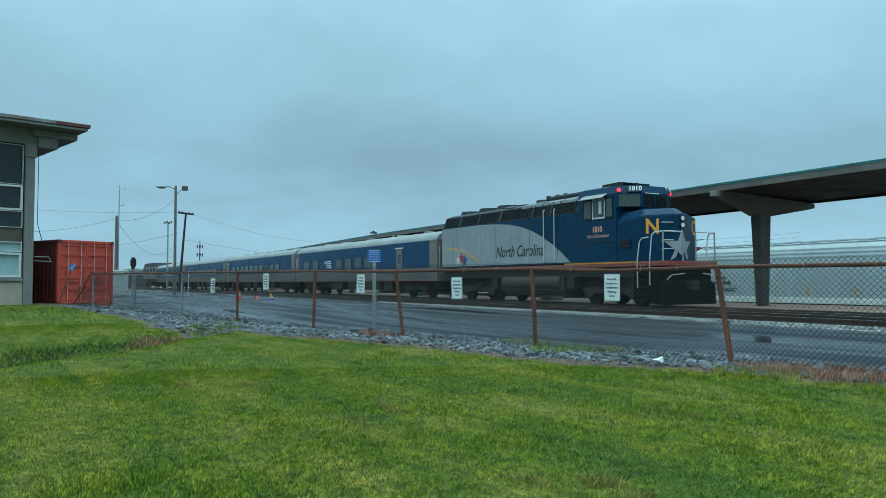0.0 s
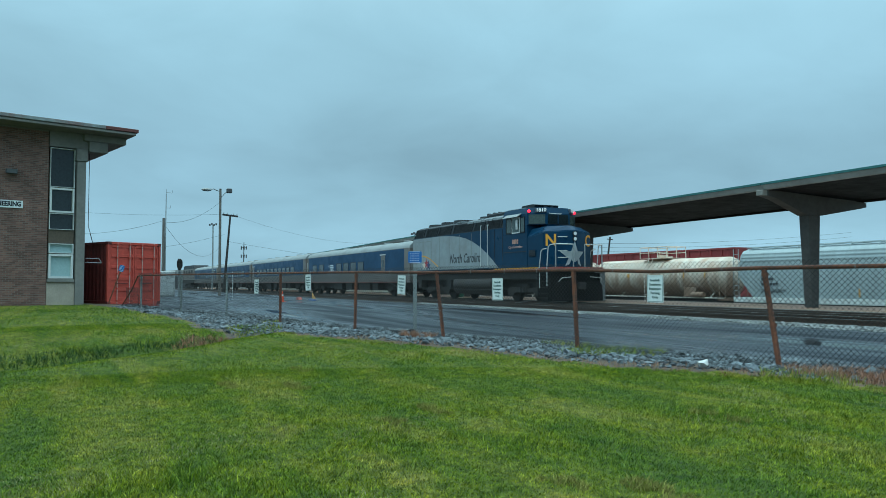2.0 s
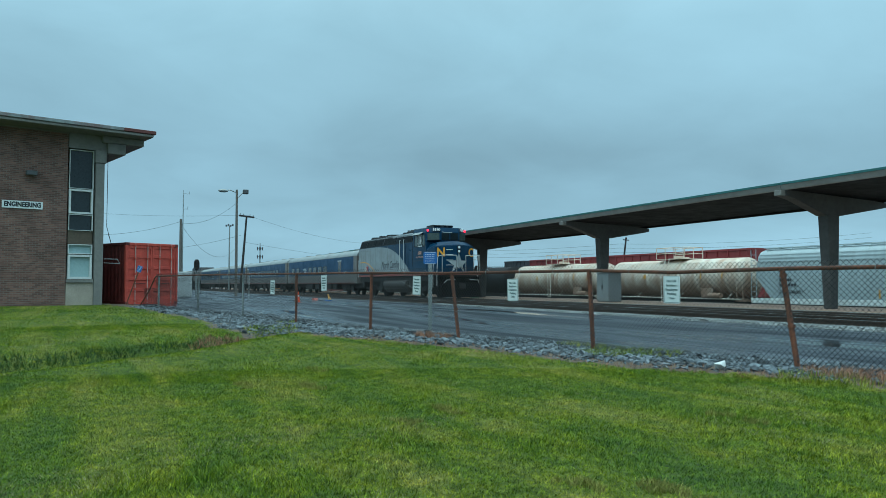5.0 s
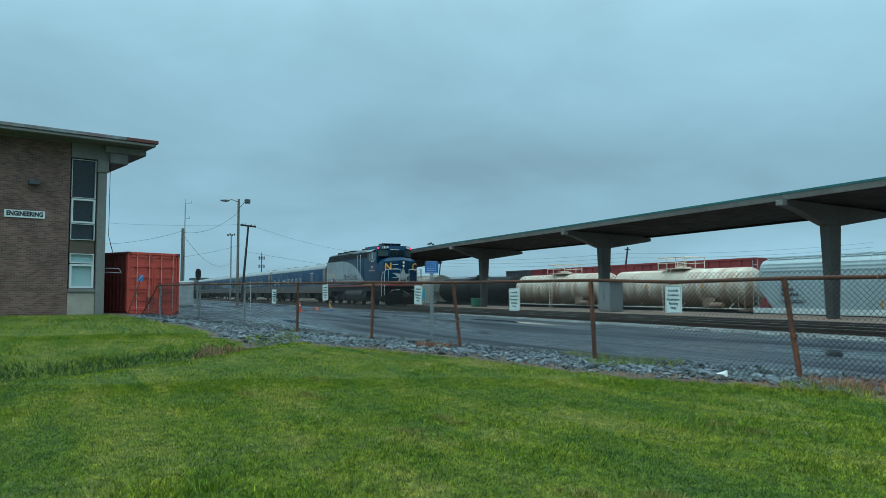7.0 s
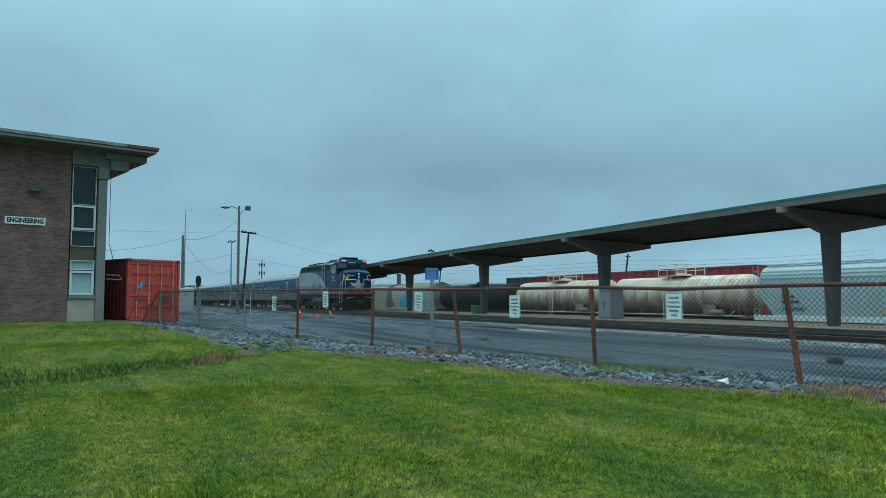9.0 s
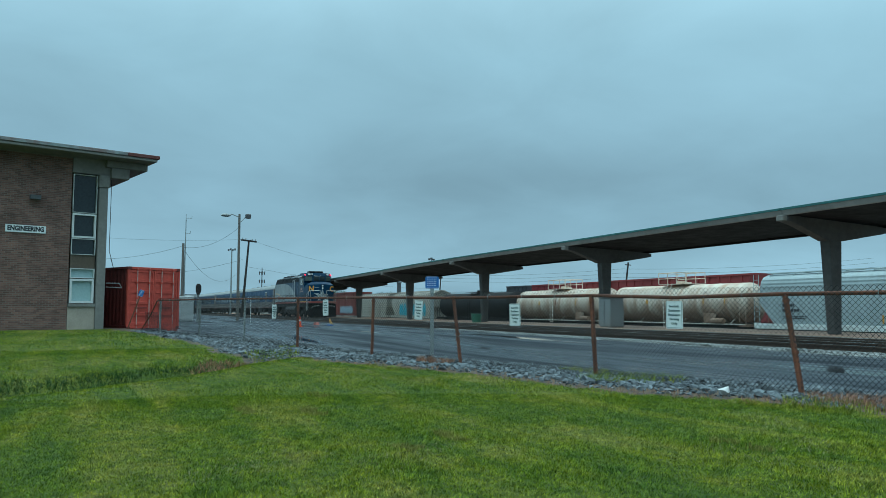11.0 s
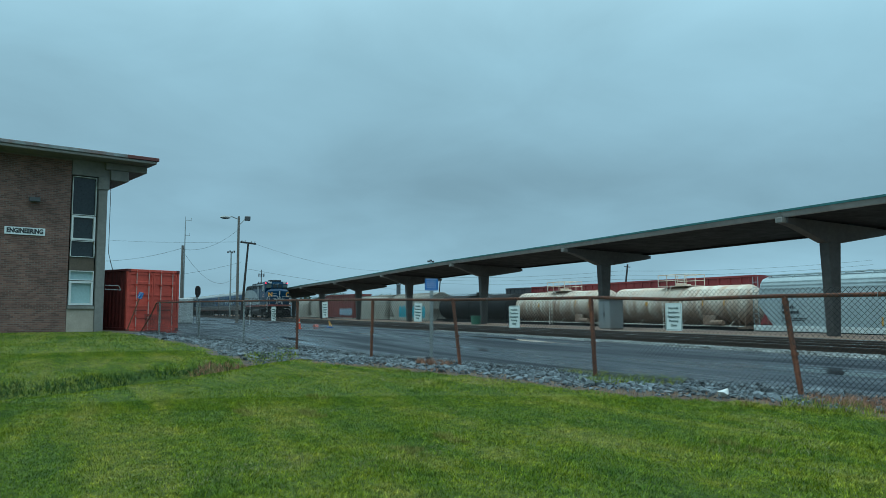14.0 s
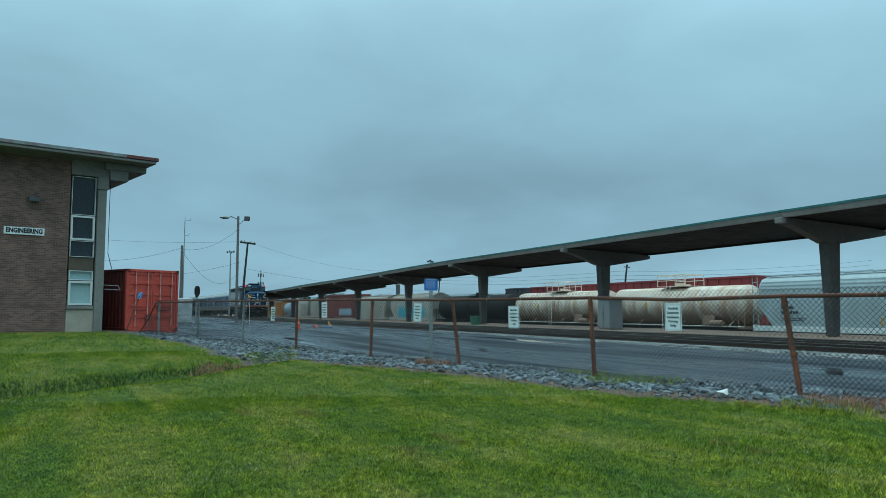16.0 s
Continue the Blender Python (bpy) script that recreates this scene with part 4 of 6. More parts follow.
yx, yy_ = at_bearing(-65.88, 150)
yard = thing("yard_light_mast", "thin mast with small floodlights beyond the platform canopy", "light mast", m=pose(yx, yy_, -1.34, 0, 0, 24))
rod(bm := B(), (0, 0, -.2), (0, 0, 12.3), .14, 8, .07)
part("mast", bm, LAMP_GREY, yard)
for k in range(3):
    bx(bm := B(), -.2, .2, -.85 + .62 * k, -.45 + .62 * k, 12.0 + .2 * (k % 2), 12.35 + .2 * (k % 2), .03)
    part("floodlight", bm, LAMP_GREY, yard)

cx, cy = at_bearing(-78.6, 300)
cell = thing("phone_mast", "distant slim phone mast with antenna clusters", "phone mast", m=pose(cx, cy, -.1))
rod(bm := B(), (0, 0, 0), (0, 0, 17.0), .28, 8, .14)
part("mast", bm, LAMP_GREY, cell)
for z in (11, 14.2):
    bm = B()
    for k in range(6):
        a = k * 1.047
        bx(bm, 1.1 * math.cos(a) - .09, 1.1 * math.cos(a) + .09, 1.1 * math.sin(a) - .09, 1.1 * math.sin(a) + .09, z, z + 1.3)
        rod(bm, (0, 0, z + .8), (1.3 * math.cos(a), 1.3 * math.sin(a), z + .8), .07, 5)
    part("antenna_cluster", bm, LAMP_GREY, cell)

for brg, dist, h_, lean_ in ((-51.6, 130, 10.2, 7), (-66.0, 190, 12.0, 5), (-65.4, 190, 12.0, 5)):
    ux2, uy2 = at_bearing(brg, dist)
    p = thing("utility_pole", "dark leaning utility pole beyond the freight yard", "utility pole", "far utility poles", m=pose(ux2, uy2, -1.34, 0, 0, 40) @ pose(0, 0, 0, 0, lean_, 0))
    rod(bm := B(), (0, 0, -.4), (0, 0, h_), .2, 8, .14)
    part("pole", bm, WOOD_DARK, p)
    bx(bm := B(), -.5, .5, -.07, .07, h_ - .5, h_ - .36)
    part("crossarm", bm, WOOD_DARK, p)

sx, sy = at_bearing(-83.1, 52)
sig = thing("railway_signal", "black railway signal head on a grey mast", "signal", m=pose(sx, sy, .1) @ Matrix.Scale(.9, 4))
rod(bm := B(), (0, 0, -.1), (0, 0, 2.2), .07, 8)
part("mast", bm, GALV, sig)
bm = B()
prism(bm, [(.20 * math.cos(t), 2.42 + .10 * (1 if math.sin(t) > 0 else -1) + .28 * math.sin(t)) for t in np.linspace(0, 6.283, 25)[:-1]], .22, .26, "x")
part("target", bm, BLACK, sig, "black oval signal target")
for k in range(3):
    rod(bm := B(), (.26, 0, 2.15 + .25 * k), (.46, 0, 2.15 + .25 * k), .10, 10)
    part("lens_hood", bm, BLACK, sig)
bx(bm := B(), -.1, .24, -.1, .1, 2.0, 2.8, .02)
part("housing", bm, BLACK, sig)
relay = thing("relay_cabinet", "pale steel relay cabinet beside the signal", "cabinet", m=pose(*at_bearing(-84.0, 55), .1))
bx(bm := B(), -.5, .5, -.55, .55, 0, 1.75, .03)
part("body", bm, SIL_WHITE, relay)
bx(bm := B(), .502, .53, -.45, -.02, .1, 1.6), bx(bm, .502, .53, .02, .45, .1, 1.6)
part("doors", bm, SIL_WHITE, relay)


def wire(a, b, sag, r=.011):
    a, b = Vector(a), Vector(b)
    pts = []
    for k in range(15):
        f = k / 14
        p = a.lerp(b, f)
        p.z -= sag * 4 * f * (1 - f)
        pts.append(p)
    bm = B()
    rings = []
    for p in pts:
        rings.append([bm.verts.new(p + r * Vector((math.cos(q * 2.094) * .3, math.cos(q * 2.094), math.sin(q * 2.094)))) for q in range(3)])
    for u_, v_ in zip(rings, rings[1:]):
        for q in range(3):
            bm.faces.new((u_[q], u_[(q + 1) % 3], v_[(q + 1) % 3], v_[q]))
    w = part("overhead_wire", bm, WIRE)
    return tagged(w, "thin dark sagging overhead wire between poles", "wire", "overhead wires")


def bpt(heading, dist, z):
    x, y = at_bearing(heading, dist)
    return (x, y, z)


wire((tx, ty, 5.8), (lx, ly, 7.2), .55)
wire((tx, ty, 5.7), (ux, uy - .6, 5.2), 1.7, .012)
wire((tx, ty, 5.9), bpt(-91.5, 66, 5.0), .45)
wire(bpt(-90.5, 100, 5.2), (ux, uy, 6.8), .9, .014)
wire(bpt(-91, 110, 10.6), (ux, uy, 9.2), .3, .012)
wire((ux, uy + .8, 9.2), bpt(-68, 140, 8.6), 1.3, .012)
wire((ux, uy + .3, 6.0), bpt(-66, 150, 5.0), .6, .014)
for k in range(3):
    wire(bpt(-51.6, 130, 7.6 + .7 * k - 1.3), bpt(-35, 150, 8.2 + .8 * k), .6, .018)
    wire(bpt(-51.6, 130, 7.6 + .7 * k - 1.3), bpt(-65.6, 190, 8.0 + .8 * k), .6, .018)


# ---------------------------------------------------------------- rail vehicles: common parts
ROLLING = []


def truck(parent, x, wheel_r=.46, base=1.3, axles=2, material=None):
    t = new("bogie")
    t.parent = parent
    t.matrix_basis = pose(x, 0, 0)
    mt = material or BLACK
    off = [(-base + 2 * base * k / (axles - 1)) for k in range(axles)]
    for s in (-1, 1):
        bm = B()
        prism(bm, [(off[0] - .35, .62), (off[0] - .15, .34), (off[0] + .2, .34), (off[0] + .5, .5), (off[-1] - .5, .5), (off[-1] - .2, .34), (off[-1] + .15, .34), (off[-1] + .35, .62), (off[-1], .78), (.4, .72), (.3, .92), (-.3, .92), (-.4, .72), (off[0], .78)],
              s * 1.16 - .07, s * 1.16 + .07, "y")
        for k in range(3):
            rod(bm, (-.28 + .28 * k, s * 1.24, .5), (-.28 + .28 * k, s * 1.24, .8), .09, 8)
        part("side_frame", bm, mt, t)
    for o in off:
        bm = B()
        for s in (-1, 1):
            rod(bm, (0, s * .70, 0), (0, s * .84, 0), wheel_r, 20)
            rod(bm, (0, s * .66, 0), (0, s * .70, 0), wheel_r + .03, 20)
            for k in range(6):
                bx(bm, .18 * math.cos(k) - .03, .18 * math.cos(k) + .03, s * .84 - .02, s * .84 + .02, .18 * math.sin(k) - .03, .18 * math.sin(k) + .03)
        rod(bm, (0, -1.2, 0), (0, 1.2, 0), .09, 8)
        ws = part("wheelset", bm, mt, t)
        ws.matrix_basis = pose(o, 0, wheel_r)
        if material is None and parent.name.split(".")[0] in ("diesel_locomotive", "passenger_coach", "rear_locomotive"):
            ROLLING.append((ws, o, wheel_r))
    return t


def coupler(parent, x, s):
    bm = B()
    bx(bm, min(x, x + s * .55), max(x, x + s * .55), -.11, .11, .72, .98, .02), bx(bm, min(x + s * .4, x + s * .62), max(x + s * .4, x + s * .62), -.2, .2, .68, 1.02, .03)
    part("coupler", bm, BLACK, parent)


# ---------------------------------------------------------------- blue and silver locomotive
RAILZ = .002
loco = thing("diesel_locomotive", "blue and silver diesel passenger locomotive with a white star nose", "locomotive", m=pose(-29.1, 22.72, RAILZ))
bx(bm := B(), -8.6, 5.95, -1.515, 1.515, 1.80, 3.935)
body = part("hood_body", bm, BLUE, loco)
bm = B()
bx(bm, -8.6, 8.35, -1.53, 1.53, 1.60, 1.74, .01)
part("red_sill", bm, RED, loco, "red painted side sill")
bx(bm := B(), 2.6, 7.0, -1.534, 1.534, 1.743, 1.797)
part("gold_stripe", bm, GOLD, loco)
bx(bm := B(), -8.5, 7.8, -1.4, 1.4, 1.2, 1.595)
part("underframe", bm, BLACK, loco)
# silver swoosh
curve = [(-8.58, 1.85), (3.02, 1.85), (2.35, 2.30), (1.65, 2.70), (.9, 3.06), (.1, 3.36), (-.8, 3.60), (-1.8, 3.76), (-3.0, 3.86), (-4.3, 3.91), (-8.58, 3.91)]
for s in (-1, 1):
    prism(bm := B(), curve, s * 1.519, s * 1.525, "y")
    part("silver_panel", bm, GREY, loco, "silver-grey painted swoosh panel")
# upper band with radiator grilles, leaning in, and roof
bm = B()
prism(bm, [(-1.50, 3.94), (1.50, 3.94), (1.30, 4.52), (.9, 4.66), (-.9, 4.66), (-1.30, 4.52)], -8.45, 3.6, "x")
part("hood_roof", bm, ROOF_BLACK, loco, "sooty dark hood top")
for s in (-1, 1):
    for x0, x1, mt in ((-8.3, -6.9, GRILLE), (-6.55, -4.9, GRILLE), (-4.65, -2.9, GRILLE), (-2.55, -.1, GRILLE), (.15, 1.35, ROOF_BLACK), (1.6, 3.3, GRILLE)):
        bm = B()
        for k in range(9):
            z = 3.99 + .5 * k / 9
            y = 1.505 - .2 * (z - 3.94) / .58
            bx(bm, x0, x1, s * y - .012, s * y + .012, z, z + .035)
        for xx in (x0, x1 - .06):
            prism(bm, [(s * 1.515, 3.955), (s * 1.54, 3.955), (s * 1.345, 4.51), (s * 1.315, 4.51)], xx, xx + .06, "x")
        part("radiator_grille", bm, mt, loco)
for x, r_, h_ in ((-7.7, .62, .2), (-5.7, .66, .22), (-3.9, .66, .22), (-2.2, .5, .12), (-.6, .55, .2)):
    bm = B()
    rod(bm, (x, 0, 4.66), (x, 0, 4.66 + h_), r_ + .08, 18, r_)
    rod(bm, (x, 0, 4.66 + h_), (x, 0, 4.68 + h_), r_, 18)
    part("roof_fan", bm, ROOF_BLACK, loco)
bx(bm := B(), .2, 2.9, -.62, .62, 4.66, 4.95, .08)
part("exhaust_hatch", bm, ROOF_BLACK, loco)
bm = B()
for x in (-.1, .6, 1.2):
    rod(bm, (x, -.3, 4.66), (x, -.3, 5.02), .12, 8)
part("roof_stacks", bm, ROOF_BLACK, loco)
for x in (-2.7, .0, 2.9):
    bx(bm := B(), x, x + .75, -1.12, 1.12, 4.60, 4.685, .02)
    part("roof_panel", bm, HATCH, loco, "pale roof hatch panel")
# weathered pale hatch plates on the sloping hood shoulder
for s in (-1, 1):
    for x0, x1 in ((-.9, .75), (.85, 2.1), (2.2, 3.45)):
        prism(bm := B(), [(s * 1.35, 4.43), (s * 1.312, 4.53), (s * .92, 4.672), (s * .92, 4.69), (s * 1.325, 4.55), (s * 1.365, 4.435)], x0, x1, "x")
        part("shoulder_plate", bm, HATCH, loco, "weathered pale hood shoulder plate")
# seams, doors and handrails of the near side
bm = B()
for x in (-7.9, -7.4, -6.9, -5.6, -4.4, -3.0, -1.6, -.05):
    bx(bm, x - .012, x + .012, -1.532, -1.526, 1.9, 3.86)
bx(bm, -7.9, -5.7, -1.532, -1.526, 3.66, 3.685)
part("panel_seams", bm, M("grey seam shadow paint", (.20, .21, .21), .6), loco)
for x in (-.05, 2.1, 2.62, 3.5):
    bx(bm := B(), x - .014, x + .014, -1.531, -1.517, 2.2, 3.9)
    part("door_seam", bm, INK, loco)
bx(bm := B(), 3.6, 5.9, -1.531, -1.517, 2.60, 2.63)
part("door_seam", bm, INK, loco)
for x in (1.15, 1.95):
    pipe(bm := B(), [(x, -1.53, 4.2), (x, -1.6, 4.18), (x, -1.6, 1.95), (x, -1.53, 1.9)], .022)
    part("grab_rail", bm, STEEL, loco)
bm = B()
for k in range(6):
    bx(bm, 6.15, 6.75, -1.535, -1.517, 2.35 + .055 * k, 2.385 + .055 * k)
part("louvre", bm, INK, loco)
words("lettering", "North Carolina", .80, INK, loco, pose(-.95, -1.5265, 2.44) @ NEAR, shear=.26, wide=.80, bold=.011)
words("road_number", "1810", .34, M("salmon number paint", (.72, .36, .24), .5), loco, pose(4.78, -1.52, 3.13) @ NEAR, bold=.008, wide=.95)
words("name_lettering", "City of Greensboro", .21, M("salmon script paint", (.66, .38, .30), .5), loco, pose(4.82, -1.52, 2.87) @ NEAR, shear=.3, wide=.82)
# tail emblem: gold ribbon and three stars
bm = B()
for k in range(16):
    a, b = k / 16, (k + 1) / 16
    q = [(-8.2 + 3.6 * f, 2.75 - .75 * f + .28 * math.sin(f * 3.14)) for f in (a, b)]
    prism(bm, [q[0], q[1], (q[1][0], q[1][1] + .07), (q[0][0], q[0][1] + .07)], -1.530, -1.526, "y")
part("gold_ribbon", bm, GOLD, loco)


def star_outline(cx, cz, r, tall=1.0):
    return [(cx + (r if k % 2 == 0 else r * .40) * math.sin(k * math.pi / 5), cz + tall * (r if k % 2 == 0 else r * .40) * math.cos(k * math.pi / 5)) for k in range(10)]


for cx_, cz_, mt in ((-6.75, 2.16, M("pale star paint", (.6, .52, .42), .5)), (-6.4, 2.28, M("red star paint", (.42, .03, .04), .5)), (-6.05, 2.14, M("navy star paint", (.03, .05, .14), .5))):
    prism(bm := B(), star_outline(cx_, cz_, .36), -1.5345, -1.531, "y")
    part("star_decal", bm, mt, loco)
# cab
CABP = [(3.58, -1.52), (6.0, -1.52), (6.62, -.72), (6.62, .72), (6.0, 1.52), (3.58, 1.52)]
CABT = [(3.58, -1.40), (5.92, -1.40), (6.50, -.68), (6.50, .68), (5.92, 1.40), (3.58, 1.40)]
bm = B()
r0 = [bm.verts.new((x, y, 3.936)) for x, y in CABP]
r1 = [bm.verts.new((x, y, 4.50)) for x, y in CABP]
r2 = [bm.verts.new((x, y, 4.80)) for x, y in CABT]
for a, b in ((r0, r1), (r1, r2)):
    for k in range(6):
        bm.faces.new((a[k], a[(k + 1) % 6], b[(k + 1) % 6], b[k]))
bm.faces.new(r2), bm.faces.new(r0[::-1])
part("cab", bm, BLUE, loco, "blue crew cab")
bm = B()
prism(bm, [(3.55, 4.803), (5.3, 4.803), (5.2, 4.86), (3.6, 4.86)], -1.2, 1.2, "y")
part("cab_roof_panel", bm, GREY, loco)
prism(bm := B(), [(4.2, 4.862), (5.5, 4.862), (5.6, 5.02), (5.35, 5.06), (4.3, 5.04)], -.75, .75, "y")
part("roof_cooler", bm, ROOF_BLACK, loco, "dark roof-mounted cooler box")
bm = B()
rod(bm, (5.75, -.2, 4.80), (5.75, -.2, 5.0), .1, 10)
part("beacon", bm, ROOF_BLACK, loco)
rod(bm := B(), (5.75, .2, 4.80), (5.75, .2, 4.95), .08, 10)
part("air_horn", bm, ROOF_BLACK, loco)
for s in (-1, 1):
    y = s * 1.524
    for x0, x1, mt in ((3.95, 4.42, CAB_GLASS), (4.55, 5.25, CAB_GLASS), (5.38, 5.72, CAB_GLASS)):
        w_ = new("side_window")
        w_.parent = loco
        bx(bm := B(), x0, x1, min(y, y + s * .012), max(y, y + s * .012), 3.62, 4.32)
        part("pane", bm, mt, w_)
        bm = B()
        for a, b, c, d in ((x0 - .05, x1 + .05, 3.56, 3.62), (x0 - .05, x1 + .05, 4.32, 4.38), (x0 - .05, x0, 3.62, 4.32), (x1, x1 + .05, 3.62, 4.32)):
            bx(bm, a, b, min(y, y + s * .022), max(y, y + s * .022), c, d)
        part("frame", bm, ROOF_BLACK if x0 != 4.55 else STEEL, w_)
    bm = B()
    prism(bm, [(s * 1.5, 4.5), (s * 1.78, 4.36), (s * 1.78, 4.38), (s * 1.42, 4.60)], 3.9, 5.4, "x")
    part("sun_visor", bm, GALV, loco, "pale side window awning")
bx(bm := B(), 4.98, 5.12, -1.60, -1.537, 3.75, 4.25)
part("wind_deflector", bm, STEEL, loco)


def on_face(a, b, u0, u1, z0, z1, out, lean=0.0):
    """A thin plate on the upright face over the plan line a-b, between two fractions of its length."""
    a, b = Vector(a), Vector(b)
    d = (b - a).normalized()
    n = Vector((d.y, -d.x))
    pts = [a.lerp(b, u0), a.lerp(b, u1)]
    bm = B()
    low = [(p.x + n.x * o, p.y + n.y * o, z0) for o in (.002, out) for p in pts]
    top = [(p.x + n.x * o - lean, p.y + n.y * o, z1) for o in (.002, out) for p in pts]
    v = [bm.verts.new(c) for c in (*low, *top)]
    for f in ((0, 1, 3, 2), (4, 6, 7, 5), (0, 4, 5, 1), (2, 3, 7, 6), (0, 2, 6, 4), (1, 5, 7, 3)):
        bm.faces.new([v[k] for k in f])
    bmesh.ops.recalc_face_normals(bm, faces=bm.faces[:])
    return bm


for a, b, u0, u1 in ((CABP[1], CABP[2], .08, .92), (CABP[2], CABP[3], .06, .47), (CABP[2], CABP[3], .53, .94), (CABP[3], CABP[4], .08, .92)):
    w_ = new("windscreen")
    w_.parent = loco
    part("pane", on_face(a, b, u0, u1, 3.98, 4.44, .012), CAB_GLASS if u1 > .9 and u0 < .1 else GLASS, w_)
    part("seal", on_face(a, b, u0 - .03, u1 + .03, 3.955, 3.978, .02), ROOF_BLACK, w_)
bm = on_face(CABP[1], CABP[2], .42, 1.0, 4.54, 4.76, .06, .05)
nb = part("number_board", bm, M("number board black", (.03, .045, .07), .3), loco)
ang = math.degrees(math.atan2(.8, .62))
words("board_number", "1810", .27, WHITE, loco, pose(6.45, -.94, 4.655, 0, 0, ang) @ pose(.0, -.078, 0) @ NEAR @ pose(0, 0, 0, -12, 0, 0), bold=.007)
part("number_board", on_face(CABP[3], CABP[4], 0, .58, 4.54, 4.76, .06, .05), M("number board black far", (.03, .045, .07), .3), loco)
words("board_number", "1810", .27, WHITE, loco, pose(6.45, .94, 4.655, 0, 0, 180 - ang) @ pose(0, -.078, 0) @ NEAR @ pose(0, 0, 0, -12, 0, 0), bold=.007)
for s in (-1, 1):
    bm = B()
    rod(bm, (6.02, s * 1.42, 4.62), (6.10, s * 1.46, 4.62), .075, 14)
    part("marker_lamp", bm, RED_LAMP, loco, "lit red marker lamp")
bx(bm := B(), 6.42, 6.5, -.62, .62, 4.52, 4.72)
part("centre_light_panel", bm, ROOF_BLACK, loco)
pipe(bm := B(), [(6.68, -.6, 4.50), (6.74, -.55, 4.47), (6.74, .1, 4.47), (6.68, .15, 4.50)], .018)
part("windscreen_rail", bm, STEEL, loco)
pipe(bm := B(), [(6.22, -1.24, 4.44), (6.34, -1.06, 4.2)], .012)
part("wiper", bm, INK, loco)
# nose: shallow wedge in plan, sloping top
bm = B()
plan = [(5.95, -1.50), (7.42, -1.46), (8.02, -.14), (8.02, .14), (7.42, 1.46), (5.95, 1.50)]
tops = [3.30, 3.50, 3.58, 3.58, 3.50, 3.30]
r0 = [bm.verts.new((x, y, 1.80)) for x, y in plan]
r1 = [bm.verts.new((x, y, z)) for (x, y), z in zip(plan, tops)]
crown = [(5.95, -1.22, 3.72), (7.05, -1.08, 3.80), (7.60, -.14, 3.84), (7.60, .14, 3.84), (7.05, 1.08, 3.80), (5.95, 1.22, 3.72)]
r2 = [bm.verts.new(c) for c in crown]
for a, b in ((r0, r1), (r1, r2)):
    for k in range(6):
        bm.faces.new((a[k], a[(k + 1) % 6], b[(k + 1) % 6], b[k]))
bm.faces.new(r0[::-1]), bm.faces.new(r2)
for e in bm.edges:
    e.smooth = False
bmesh.ops.bevel(bm, geom=bm.edges[:], offset=.03, segments=2, affect="EDGES")
nose = part("nose", bm, BLUE, loco, "blue wedge-fronted nose")
bx(bm := B(), 5.9, 6.6, -.7, .7, 3.7, 3.93)
part("windscreen_base", bm, BLUE, loco)
nang = math.degrees(math.atan2(1.32, .60))
for s, ch in ((-1, "N"), (1, "C")):
    a = nang if s < 0 else 180 - nang
    words("letter", ch, .82, GOLD, nose, pose(7.72, s * .80, 3.08, 0, 0, a) @ pose((-.36 if s < 0 else .40), -.014, 0) @ NEAR, bold=.02, wide=.95)
# white star folded over the centre line
for s in (-1, 1):
    d = Vector((7.42, s * 1.46)) - Vector((8.02, s * .14))
    d.normalize()
    n = Vector((math.cos(radians(25.2)), s * math.sin(radians(25.2))))
    bm = B()
    pts = [(0, 3.06), (.20, 2.56), (.80, 2.56), (.34, 2.22), (.52, 1.84), (0, 2.06)]
    vs = [bm.verts.new((8.035 + max(0, u - .14) * d.x + n.x * .012 - .0, s * min(u, .14) + max(0, u - .14) * d.y + n.y * .012, z)) for u, z in pts]
    bm.faces.new(vs)
    bmesh.ops.solidify(bm, geom=bm.faces[:], thickness=.004)
    part("star_half", bm, STAR, nose, "white five-pointed star decal")
for z in (3.42, 3.16):
    bm = B()
    rod(bm, (7.90, 0, z), (8.09, 0, z), .125, 16)
    hl = part("headlight", bm, ROOF_BLACK, nose)
    rod(bm := B(), (8.091, 0, z), (8.102, 0, z), .09, 16)
    part("lens", bm, HEADLAMP, hl, "clear headlight lens")
bm = B()
for z in (3.25, 2.92, 2.58, 2.25):
    pipe(bm, [(7.90, -.40, z), (7.98, -.42, z + .01), (7.80, -.82, z + .01), (7.72, -.80, z)], .018)
part("nose_steps", bm, STEEL, nose)
# front deck, pilot and handrails
bx(bm := B(), 7.0, 8.45, -1.5, 1.5, 1.60, 1.79, .02)
part("front_deck", bm, RED, loco)
bm = B()
prism(bm, [(-1.52, .12), (1.52, .12), (1.52, 1.50), (-1.52, 1.50)], 7.85, 8.1, "x")
prism(bm, [(8.1, .10), (8.42, .10), (8.36, .9), (8.1, 1.1)], -1.45, 1.45, "y")
bx(bm, 6.9, 7.85, -1.5, -.9, .3, 1.5), bx(bm, 6.9, 7.85, .9, 1.5, .3, 1.5)
part("pilot", bm, PILOT, loco, "black snowplough pilot")
coupler(loco, 8.1, 1)
coupler(loco, -8.6, -1)
